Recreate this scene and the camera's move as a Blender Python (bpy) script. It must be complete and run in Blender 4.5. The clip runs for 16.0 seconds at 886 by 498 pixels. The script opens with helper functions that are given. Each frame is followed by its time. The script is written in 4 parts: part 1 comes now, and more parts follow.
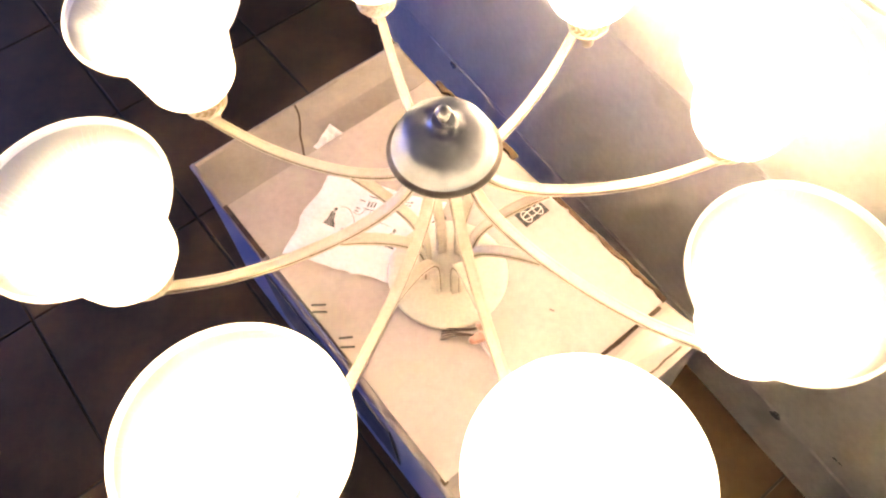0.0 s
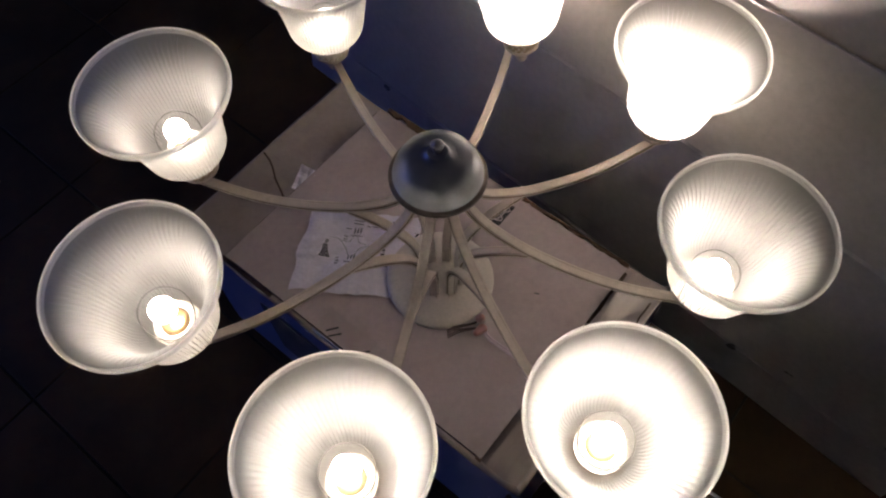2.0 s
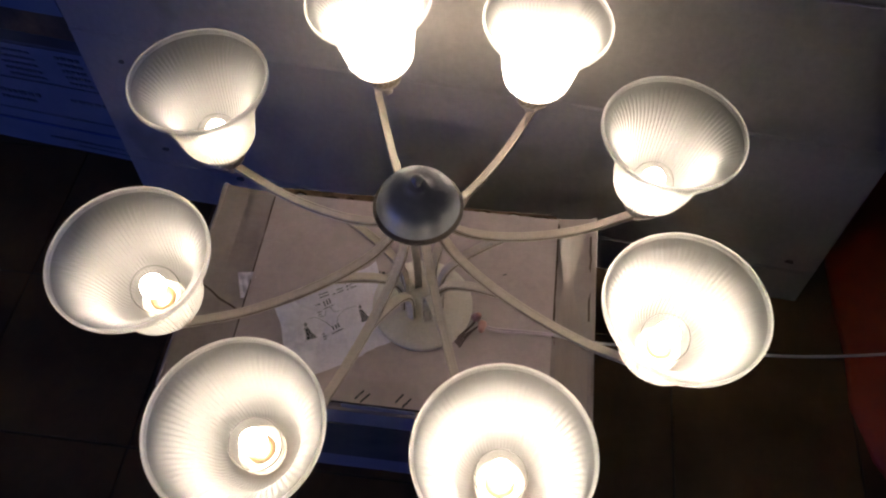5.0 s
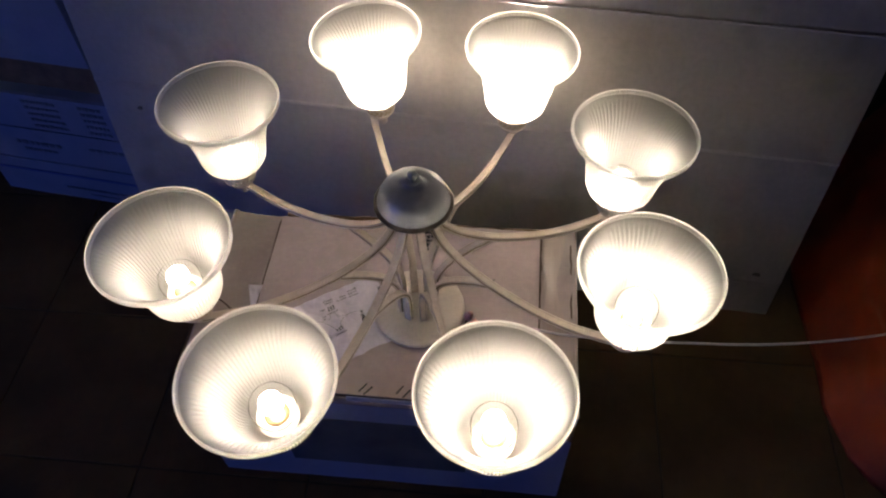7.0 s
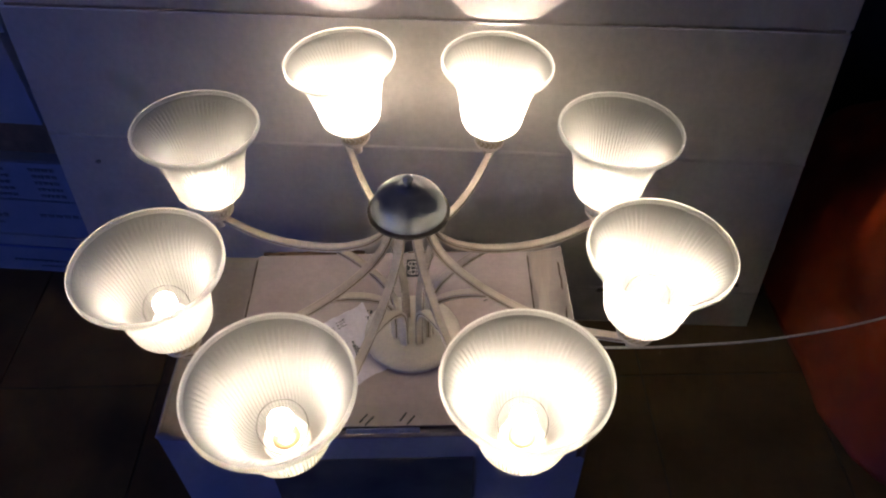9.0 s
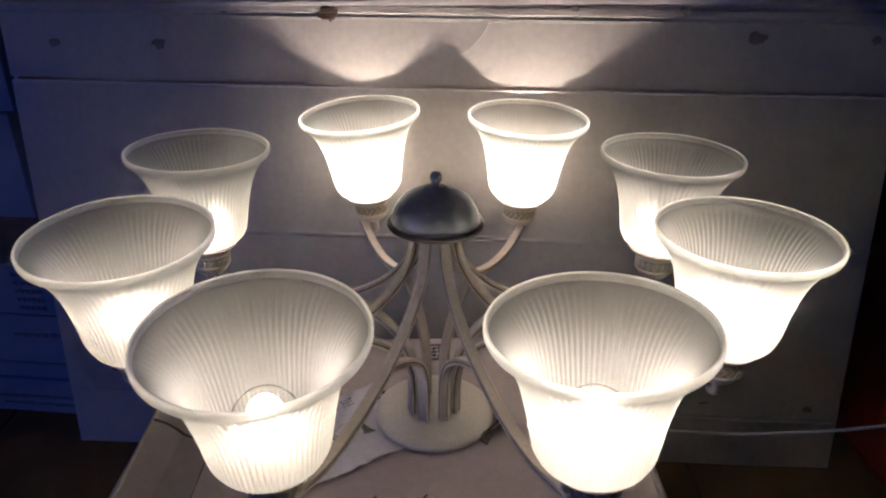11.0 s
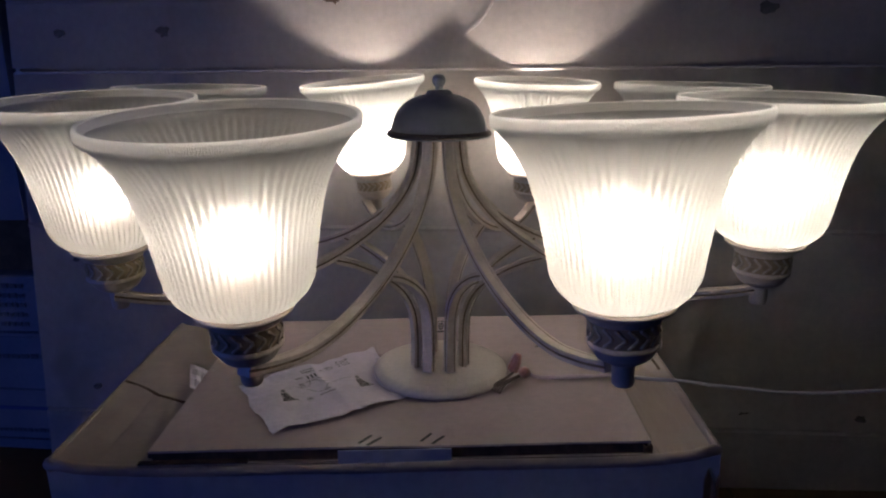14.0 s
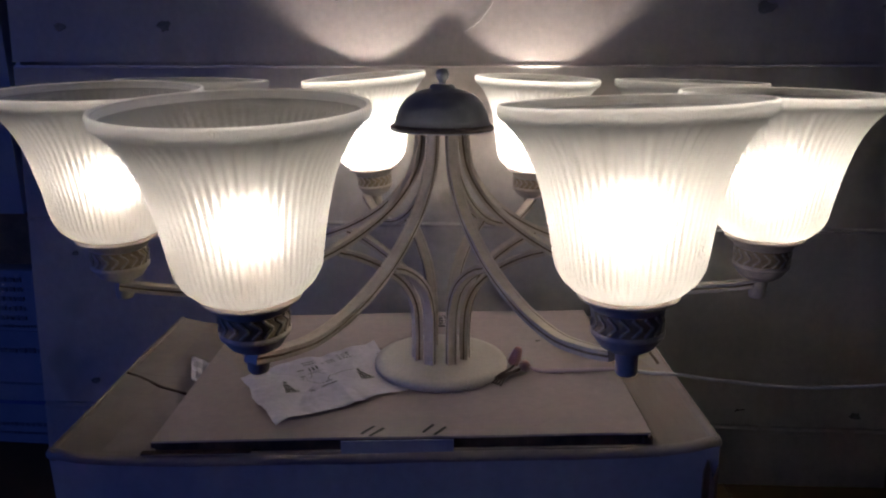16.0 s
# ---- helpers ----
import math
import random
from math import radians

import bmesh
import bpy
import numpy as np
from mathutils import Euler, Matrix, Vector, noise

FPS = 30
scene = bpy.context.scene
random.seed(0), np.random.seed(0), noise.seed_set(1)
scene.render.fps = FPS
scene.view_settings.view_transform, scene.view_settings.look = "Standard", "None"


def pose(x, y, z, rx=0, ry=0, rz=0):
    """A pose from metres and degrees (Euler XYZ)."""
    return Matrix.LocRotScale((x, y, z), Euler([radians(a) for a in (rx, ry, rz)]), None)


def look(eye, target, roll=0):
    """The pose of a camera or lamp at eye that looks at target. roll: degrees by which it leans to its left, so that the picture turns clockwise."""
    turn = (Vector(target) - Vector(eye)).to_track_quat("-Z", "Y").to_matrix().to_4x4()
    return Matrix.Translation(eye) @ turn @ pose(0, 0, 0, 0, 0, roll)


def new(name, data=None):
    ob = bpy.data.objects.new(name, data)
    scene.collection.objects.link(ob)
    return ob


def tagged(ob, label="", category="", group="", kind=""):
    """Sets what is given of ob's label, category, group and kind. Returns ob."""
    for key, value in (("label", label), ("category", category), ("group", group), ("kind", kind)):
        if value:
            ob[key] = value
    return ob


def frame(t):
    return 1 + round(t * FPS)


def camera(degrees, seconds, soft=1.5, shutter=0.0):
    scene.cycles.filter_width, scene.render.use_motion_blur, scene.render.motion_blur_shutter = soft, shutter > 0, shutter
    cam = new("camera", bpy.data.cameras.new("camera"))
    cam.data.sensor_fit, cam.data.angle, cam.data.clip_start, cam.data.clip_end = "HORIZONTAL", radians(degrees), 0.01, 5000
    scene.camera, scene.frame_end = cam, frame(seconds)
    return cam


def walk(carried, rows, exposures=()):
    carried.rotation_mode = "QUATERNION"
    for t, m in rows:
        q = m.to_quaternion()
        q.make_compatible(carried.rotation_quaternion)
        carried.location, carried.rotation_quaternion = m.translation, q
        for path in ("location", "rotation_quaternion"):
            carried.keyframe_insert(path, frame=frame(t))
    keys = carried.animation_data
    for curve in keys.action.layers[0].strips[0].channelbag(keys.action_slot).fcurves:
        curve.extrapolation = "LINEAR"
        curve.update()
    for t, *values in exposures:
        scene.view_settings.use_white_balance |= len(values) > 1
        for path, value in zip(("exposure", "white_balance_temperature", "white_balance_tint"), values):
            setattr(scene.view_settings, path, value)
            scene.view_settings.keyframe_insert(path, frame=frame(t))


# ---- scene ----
cam = camera(61.9, 16.0, soft=2.2)
PATH = [
    (0, pose(0.3114, -0.2287, 0.7514, 29.24, 1.67, 51.30)),
    (0.5, pose(0.3146, -0.2538, 0.7781, 29.39, 1.86, 51.64)),
    (1, pose(0.3219, -0.2674, 0.8008, 28.49, 1.25, 50.22)),
    (1.5, pose(0.3156, -0.2806, 0.8312, 29.22, 1.99, 46.54)),
    (2, pose(0.2817, -0.3138, 0.8498, 28.82, 1.24, 38.96)),
    (2.5, pose(0.2189, -0.3541, 0.8673, 28.37, 1.25, 28.08)),
    (3, pose(0.1866, -0.3815, 0.8825, 28.58, 1.12, 21.05)),
    (3.5, pose(0.1916, -0.3978, 0.8957, 29.70, 0.80, 22.33)),
    (4, pose(0.1549, -0.4203, 0.9040, 30.29, 1.07, 16.48)),
    (4.2, pose(0.1113, -0.4053, 0.9052, 28.52, 0.73, 10.30)),
    (6.3, pose(0.0984, -0.5676, 0.9288, 36.73, 0.86, 6.39)),
    (6.5, pose(0.1058, -0.5791, 0.9330, 36.88, 1.01, 6.56)),
    (7, pose(0.1156, -0.5928, 0.9294, 37.55, 1.32, 5.59)),
    (7.5, pose(0.0734, -0.6182, 0.9275, 38.47, 0.88, 3.22)),
    (8, pose(0.0428, -0.6181, 0.9105, 38.14, 1.15, -0.32)),
    (8.5, pose(0.0394, -0.6284, 0.9019, 39.88, 0.75, -1.37)),
    (9, pose(0.0440, -0.6491, 0.8473, 44.06, 0.74, -0.92)),
    (9.5, pose(0.0349, -0.6728, 0.7729, 48.34, 0.85, -0.24)),
    (9.7, pose(0.0299, -0.6816, 0.7416, 50.22, 0.53, 0.14)),
    (11.8, pose(0.0100, -0.6937, 0.4392, 71.11, 0.90, -0.62)),
    (12, pose(0.0228, -0.6911, 0.4154, 72.21, 1.51, 0.17)),
    (12.5, pose(0.0247, -0.6943, 0.3773, 75.20, 1.40, 0.10)),
    (13, pose(0.0151, -0.6943, 0.3501, 76.06, 1.50, -0.37)),
    (13.5, pose(0.0170, -0.7026, 0.3277, 75.09, 1.76, -0.04)),
    (14, pose(0.0156, -0.7032, 0.3183, 75.18, 1.54, 0.35)),
    (14.5, pose(0.0077, -0.7041, 0.3143, 74.99, 1.19, 0.36)),
    (15, pose(0.0131, -0.7016, 0.3122, 75.15, 1.29, 0.25)),
    (15.5, pose(0.0124, -0.7098, 0.3129, 75.09, 1.13, 0.27)),
    (16, pose(0.0072, -0.7099, 0.3125, 75.26, 1.07, -0.05)),
]
walk(cam, PATH, exposures=[(0.0, 3.4, 10500, 10), (0.3, 2.3, 7600, 8), (0.6, 1.42, 6250, -4), (1.0, 0.62, 6000, -2), (1.5, 0.28, 6350, 6), (2.2, 0.20, 6750, 11), (4.0, 0.42, 7000, 9), (7.0, 0.82, 7150, 8), (9.7, 0.98, 7050, 7), (12.0, 0.18, 6550, 9), (16.0, 0.13, 6500, 9)])

U = 1.07            # plan units to metres: a floor tile is 0.28 in plan and 0.30 m in truth
FLOOR = -0.29       # plan height of the floor; the top of the small carton is 0

# ---------------------------------------------------------------- world and daylight
world = bpy.data.worlds.new("night_room")
scene.world = world
world.use_nodes = True
world.node_tree.nodes["Background"].inputs[0].default_value = (0.10, 0.16, 0.42, 1)
world.node_tree.nodes["Background"].inputs[1].default_value = 0.05


def area_lamp(name, m, sx, sy, power, colour):
    data = bpy.data.lights.new(name, "AREA")
    data.shape, data.size, data.size_y, data.energy, data.color = "RECTANGLE", sx, sy, power, colour
    ob = new(name, data)
    ob.matrix_world = m
    return ob


# dusk daylight in the shop window to the side of the camera
area_lamp("window_daylight", look((-2.20, -1.18, 0.32), (0.0, 0.0, 0.0)), 1.3, 0.85, 5.2, (0.10, 0.22, 1.0))


# ---------------------------------------------------------------- materials
def material(name):
    mat = bpy.data.materials.new(name)
    mat.use_nodes = True
    nt = mat.node_tree
    return mat, nt, nt.nodes["Principled BSDF"]


def noise_tex(nt, scale, detail=4.0, rough=0.6, stretch=None):
    co = nt.nodes.new("ShaderNodeTexCoord")
    tex = nt.nodes.new("ShaderNodeTexNoise")
    tex.inputs["Scale"].default_value, tex.inputs["Detail"].default_value, tex.inputs["Roughness"].default_value = scale, detail, rough
    if stretch:
        mp = nt.nodes.new("ShaderNodeMapping")
        mp.inputs["Scale"].default_value = stretch
        nt.links.new(co.outputs["Object"], mp.inputs[0])
        nt.links.new(mp.outputs[0], tex.inputs[0])
    else:
        nt.links.new(co.outputs["Object"], tex.inputs[0])
    return tex


def ramp(nt, source, stops):
    r = nt.nodes.new("ShaderNodeValToRGB")
    els = r.color_ramp.elements
    while len(els) < len(stops):
        els.new(0.5)
    for e, (p, c) in zip(els, stops):
        e.position, e.color = p, (*c, 1)
    nt.links.new(source, r.inputs[0])
    return r


def mixed(nt, a, b, fac, mode="MIX"):
    mx = nt.nodes.new("ShaderNodeMix")
    mx.data_type, mx.blend_type = "RGBA", mode
    for sock, v in ((mx.inputs[0], fac), (mx.inputs[6], a), (mx.inputs[7], b)):
        if isinstance(v, (int, float)):
            sock.default_value = v
        elif isinstance(v, tuple):
            sock.default_value = (*v, 1)
        else:
            nt.links.new(v, sock)
    return mx.outputs[2]


def surface(name, dark, light, scale, fine, rough=0.6, bump=0.15, metal=0.0, stretch=None, stain=None, spec=0.5, bump_dist=0.001):
    """A two-scale surface: broad variation between two colours, fine grain in colour and relief, and stains."""
    mat, nt, p = material(name)
    broad = noise_tex(nt, scale, 3.0, 0.6, stretch)
    grain = noise_tex(nt, fine, 5.0, 0.65, stretch)
    col = ramp(nt, broad.outputs[0], [(0.3, dark), (0.7, light)]).outputs[0]
    g = ramp(nt, grain.outputs[0], [(0.25, (0.82, 0.82, 0.82)), (0.75, (1.0, 1.0, 1.0))]).outputs[0]
    col = mixed(nt, col, g, 1.0, "MULTIPLY")
    if stain:
        spots = noise_tex(nt, scale * 2.7, 2.0, 0.5)
        mask = ramp(nt, spots.outputs[0], [(0.60, (0, 0, 0)), (0.74, (1, 1, 1))]).outputs[0]
        col = mixed(nt, col, stain, mask)
    nt.links.new(col, p.inputs["Base Color"])
    rr = ramp(nt, grain.outputs[0], [(0.2, (rough * 0.8,) * 3), (0.8, (min(1, rough * 1.15),) * 3)]).outputs[0]
    nt.links.new(rr, p.inputs["Roughness"])
    p.inputs["Metallic"].default_value = metal
    p.inputs["Specular IOR Level"].default_value = spec
    b = nt.nodes.new("ShaderNodeBump")
    b.inputs["Strength"].default_value, b.inputs["Distance"].default_value = bump, bump_dist
    nt.links.new(grain.outputs[0], b.inputs["Height"])
    nt.links.new(b.outputs[0], p.inputs["Normal"])
    return mat


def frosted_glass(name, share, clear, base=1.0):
    """clear: the part of the light that goes straight on; share: of the rest, the part that is scattered all round;
    base: the translucent colour left at the foot, darkened there to even out the glow.
    """
    mat, nt, p = material(name)
    out = nt.nodes["Material Output"]
    tr = nt.nodes.new("ShaderNodeBsdfTranslucent")
    df = nt.nodes.new("ShaderNodeBsdfDiffuse")
    gl = nt.nodes.new("ShaderNodeBsdfGlossy")
    fr = nt.nodes.new("ShaderNodeFresnel")
    fr.inputs[0].default_value = 1.05
    grain = noise_tex(nt, 1300.0, 2.0, 0.6)
    b = nt.nodes.new("ShaderNodeBump")
    b.inputs["Strength"].default_value, b.inputs["Distance"].default_value = 1.0, 0.0018
    nt.links.new(grain.outputs[0], b.inputs["Height"])
    cloud = noise_tex(nt, 30.0, 3.0, 0.5)
    col = ramp(nt, cloud.outputs[0], [(0.3, (0.90, 0.89, 0.86)), (0.7, (0.96, 0.95, 0.93))]).outputs[0]
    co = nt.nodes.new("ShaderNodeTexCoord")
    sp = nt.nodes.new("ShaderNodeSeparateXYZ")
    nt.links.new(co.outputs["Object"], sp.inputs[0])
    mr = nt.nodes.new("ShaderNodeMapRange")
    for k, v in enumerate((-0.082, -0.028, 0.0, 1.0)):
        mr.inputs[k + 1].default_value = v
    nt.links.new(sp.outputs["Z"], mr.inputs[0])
    # glow balance painted by height: translucent colour darkens towards the foot
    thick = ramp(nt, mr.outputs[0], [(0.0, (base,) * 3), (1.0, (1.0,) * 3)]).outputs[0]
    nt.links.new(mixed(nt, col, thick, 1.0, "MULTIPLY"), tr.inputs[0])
    nt.links.new(col, df.inputs[0])
    gl.inputs[0].default_value = (1, 1, 1, 1)
    gl.inputs["Roughness"].default_value = 0.60
    for node in (tr, df, gl, fr):
        nt.links.new(b.outputs[0], node.inputs["Normal"])
    rf = nt.nodes.new("ShaderNodeBsdfRefraction")
    rf.inputs["Roughness"].default_value, rf.inputs["IOR"].default_value = 0.80, 1.36
    rf.inputs[0].default_value = (0.70, 0.69, 0.67, 1)
    nt.links.new(b.outputs[0], rf.inputs["Normal"])
    m0 = nt.nodes.new("ShaderNodeMixShader")
    m0.inputs[0].default_value = 0.035
    nt.links.new(tr.outputs[0], m0.inputs[1])
    nt.links.new(df.outputs[0], m0.inputs[2])
    m1 = nt.nodes.new("ShaderNodeMixShader")
    m1.inputs[0].default_value = share
    nt.links.new(rf.outputs[0], m1.inputs[1])
    nt.links.new(m0.outputs[0], m1.inputs[2])
    tp = nt.nodes.new("ShaderNodeBsdfTransparent")
    m3 = nt.nodes.new("ShaderNodeMixShader")
    m3.inputs[0].default_value = clear
    nt.links.new(m1.outputs[0], m3.inputs[1])
    nt.links.new(tp.outputs[0], m3.inputs[2])
    m2 = nt.nodes.new("ShaderNodeMixShader")
    nt.links.new(fr.outputs[0], m2.inputs[0])
    nt.links.new(m3.outputs[0], m2.inputs[1])
    nt.links.new(gl.outputs[0], m2.inputs[2])
    nt.links.new(m2.outputs[0], out.inputs[0])
    return mat


def glowing(name, colour, strength):
    mat, nt, p = material(name)
    p.inputs["Base Color"].default_value = (0.9, 0.9, 0.88, 1)
    p.inputs["Emission Color"].default_value = (*colour, 1)
    p.inputs["Emission Strength"].default_value = strength
    return mat


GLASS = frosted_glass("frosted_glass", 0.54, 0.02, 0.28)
GLASS_INNER = frosted_glass("smooth_inner_glass", 0.50, 0.58)
GLASS_LIP = frosted_glass("frosted_glass_lip", 0.90, 0.02)
GLASS_EDGE = frosted_glass("frosted_glass_edge", 0.40, 0.85)
LED_DIM = glowing("dim_led_glow", (1.0, 0.882, 0.775), 72.0)
LED = glowing("led_glow", (1.0, 0.885, 0.775), 124.0)
LED_STRONG = glowing("strong_led_glow", (1.0, 0.890, 0.775), 180.0)
LED_FULL = glowing("full_led_glow", (1.0, 0.890, 0.775), 430.0)


def bulb_glass():
    """Clear bulb glass with a faint haze that catches the light of the source inside it."""
    mat, nt, p = material("bulb_glass")
    out = nt.nodes["Material Output"]
    tp = nt.nodes.new("ShaderNodeBsdfTransparent")
    tr = nt.nodes.new("ShaderNodeBsdfTranslucent")
    haze = noise_tex(nt, 160.0, 3.0, 0.6)
    col = ramp(nt, haze.outputs[0], [(0.3, (0.80, 0.77, 0.72)), (0.7, (0.96, 0.94, 0.90))]).outputs[0]
    nt.links.new(col, tr.inputs[0])
    gl = nt.nodes.new("ShaderNodeBsdfGlossy")
    gl.inputs["Roughness"].default_value = 0.05
    fr = nt.nodes.new("ShaderNodeFresnel")
    fr.inputs[0].default_value = 1.02
    m1 = nt.nodes.new("ShaderNodeMixShader")
    m1.inputs[0].default_value = 0.004
    nt.links.new(tp.outputs[0], m1.inputs[1])
    nt.links.new(tr.outputs[0], m1.inputs[2])
    m2 = nt.nodes.new("ShaderNodeMixShader")
    nt.links.new(fr.outputs[0], m2.inputs[0])
    nt.links.new(m1.outputs[0], m2.inputs[1])
    nt.links.new(gl.outputs[0], m2.inputs[2])
    nt.links.new(m2.outputs[0], out.inputs[0])
    return mat


BULB = bulb_glass()
CREAM = surface("cream_paint", (0.635, 0.535, 0.470), (0.725, 0.625, 0.555), 40, 260, rough=0.42, bump=0.10, stain=(0.56, 0.49, 0.41), bump_dist=0.0003)
CAP_PAINT = surface("cap_paint", (0.44, 0.46, 0.52), (0.51, 0.53, 0.59), 14, 90, rough=0.40, bump=0.0, metal=0.52, bump_dist=0.0001)
BASE_PAINT = surface("base_plate_paint", (0.64, 0.565, 0.51), (0.71, 0.635, 0.58), 25, 300, rough=0.40, bump=0.04, bump_dist=0.0002)
CAP_RIM = surface("cap_rim_glaze", (0.13, 0.105, 0.095), (0.22, 0.18, 0.16), 60, 300, rough=0.4, bump=0.1, metal=0.3, bump_dist=0.0003)
GOLD_LINE = surface("gold_lines", (0.15, 0.095, 0.055), (0.27, 0.185, 0.11), 90, 400, rough=0.45, bump=0.2, metal=0.2, bump_dist=0.0003)
BULB_BASE = surface("white_ceramic_holder", (0.60, 0.56, 0.50), (0.70, 0.66, 0.60), 80, 300, rough=0.4, bump=0.1, spec=0.3)
BRASS = surface("brass_screw_shell", (0.42, 0.24, 0.10), (0.55, 0.34, 0.16), 90, 300, rough=0.35, bump=0.1, metal=0.8)
LEAF = surface("leaf_relief_paint", (0.46, 0.385, 0.31), (0.58, 0.50, 0.42), 120, 400, rough=0.45, bump=0.1, bump_dist=0.0003)
GOLD = surface("gold_glaze", (0.34, 0.255, 0.17), (0.47, 0.37, 0.26), 90, 400, rough=0.45, bump=0.2, metal=0.05, bump_dist=0.0003)
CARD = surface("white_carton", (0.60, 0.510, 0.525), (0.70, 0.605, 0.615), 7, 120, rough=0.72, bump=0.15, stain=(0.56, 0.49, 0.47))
SHEET_CARD = surface("mauve_white_board", (0.455, 0.362, 0.372), (0.545, 0.442, 0.452), 7, 120, rough=0.72, bump=0.15, stain=(0.43, 0.37, 0.36))
CARD_TOP = surface("darker_carton_top", (0.30, 0.240, 0.240), (0.40, 0.330, 0.330), 9, 120, rough=0.70, bump=0.15, stain=(0.36, 0.29, 0.26))
CARD_BIG = surface("white_carton_board", (0.67, 0.610, 0.600), (0.77, 0.705, 0.690), 3.5, 90, rough=0.62, bump=0.12, stain=(0.52, 0.48, 0.46))
# dim blue side light is put into the pale cartons' colour
STACK_CARD = surface("dim_blue_lit_carton", (0.17, 0.20, 0.30), (0.25, 0.29, 0.40), 5, 110, rough=0.75, bump=0.12)
# blue side light tinted into the white of the front-facing panels
CARD_BLUE_LIT = surface("blue_lit_white_carton", (0.34, 0.37, 0.52), (0.42, 0.45, 0.61), 5, 110, rough=0.65, bump=0.12)
# brown board darkened by the shade of folds, edges and slits
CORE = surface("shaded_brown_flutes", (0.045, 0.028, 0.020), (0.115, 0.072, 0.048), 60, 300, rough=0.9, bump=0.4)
BROWN = surface("brown_corrugated", (0.10, 0.058, 0.034), (0.21, 0.125, 0.075), 30, 300, rough=0.85, bump=0.5)
DARK_PRINT = surface("dark_print", (0.035, 0.035, 0.04), (0.06, 0.06, 0.065), 20, 200, rough=0.7, bump=0.1)
GREY_PRINT = surface("grey_print", (0.10, 0.10, 0.11), (0.17, 0.17, 0.18), 12, 150, rough=0.75, bump=0.1)
PALE_PRINT = surface("pale_print", (0.30, 0.30, 0.33), (0.40, 0.40, 0.43), 12, 150, rough=0.75, bump=0.1)
HOLE_SHADE = surface("hole_shadow", (0.13, 0.115, 0.105), (0.26, 0.23, 0.21), 90, 300, rough=0.8, bump=0.3)
BLUE_PRINT = surface("blue_print", (0.05, 0.08, 0.25), (0.08, 0.12, 0.35), 12, 150, rough=0.7, bump=0.1)
PAPER = surface("white_paper", (0.76, 0.70, 0.82), (0.85, 0.79, 0.90), 14, 200, rough=0.8, bump=0.06)
STACK_INK = surface("dark_blue_ink", (0.07, 0.08, 0.125), (0.15, 0.17, 0.245), 14, 150, rough=0.75, bump=0.1)
TILE = surface("brown_floor_tile", (0.062, 0.038, 0.019), (0.10, 0.06, 0.031), 6, 70, rough=0.55, bump=0.12, spec=0.12)
GROUT = surface("dark_grout", (0.030, 0.020, 0.012), (0.048, 0.032, 0.020), 20, 200, rough=0.9, bump=0.4)
PLASTER = surface("room_plaster", (0.44, 0.43, 0.42), (0.52, 0.51, 0.50), 2, 60, rough=0.9, bump=0.1)
SACK = surface("orange_sack", (0.19, 0.017, 0.003), (0.33, 0.036, 0.005), 9, 160, rough=0.6, bump=0.4)
DARK_SACK = surface("black_plastic", (0.012, 0.012, 0.012), (0.03, 0.03, 0.03), 12, 120, rough=0.4, bump=0.2)
BLUE_PLASTIC = surface("blue_plastic", (0.004, 0.006, 0.20), (0.008, 0.012, 0.30), 10, 150, rough=0.3, bump=0.05)
PINK_WIRE = surface("pinkish_lead", (0.60, 0.46, 0.55), (0.70, 0.56, 0.64), 40, 300, rough=0.4, bump=0.05)
CABLE = surface("white_cable", (0.62, 0.58, 0.58), (0.72, 0.68, 0.68), 40, 300, rough=0.45, bump=0.05)
RED_PLASTIC = surface("wire_nut_pink", (0.50, 0.22, 0.19), (0.66, 0.36, 0.32), 60, 300, rough=0.4, bump=0.1)
WIRE_DARK = surface("dark_wire", (0.07, 0.045, 0.04), (0.13, 0.08, 0.065), 60, 300, rough=0.5, bump=0.1)


def clear_tape():
    mat, nt, p = material("packing_tape")
    g = noise_tex(nt, 26, 5, 0.65, (6, 0.7, 1))
    col = ramp(nt, g.outputs[0], [(0.3, (0.36, 0.29, 0.28)), (0.7, (0.41, 0.335, 0.32))]).outputs[0]
    nt.links.new(col, p.inputs["Base Color"])
    p.inputs["Roughness"].default_value = 0.13
    b = nt.nodes.new("ShaderNodeBump")
    b.inputs["Strength"].default_value, b.inputs["Distance"].default_value = 0.25, 0.002
    nt.links.new(g.outputs[0], b.inputs["Height"])
    nt.links.new(b.outputs[0], p.inputs["Normal"])
    return mat


TAPE = clear_tape()


def clear_film():
    mat, nt, p = material("clear_film")
    tp = nt.nodes.new("ShaderNodeBsdfTransparent")
    gl = nt.nodes.new("ShaderNodeBsdfGlossy")
    gl.inputs["Roughness"].default_value = 0.07
    g = noise_tex(nt, 55, 3, 0.6)
    b = nt.nodes.new("ShaderNodeBump")
    b.inputs["Strength"].default_value, b.inputs["Distance"].default_value = 0.9, 0.004
    nt.links.new(g.outputs[0], b.inputs["Height"])
    nt.links.new(b.outputs[0], gl.inputs["Normal"])
    mx = nt.nodes.new("ShaderNodeMixShader")
    mx.inputs[0].default_value = 0.04
    nt.links.new(tp.outputs[0], mx.inputs[1])
    nt.links.new(gl.outputs[0], mx.inputs[2])
    nt.links.new(mx.outputs[0], nt.nodes["Material Output"].inputs[0])
    return mat


FILM = clear_film()


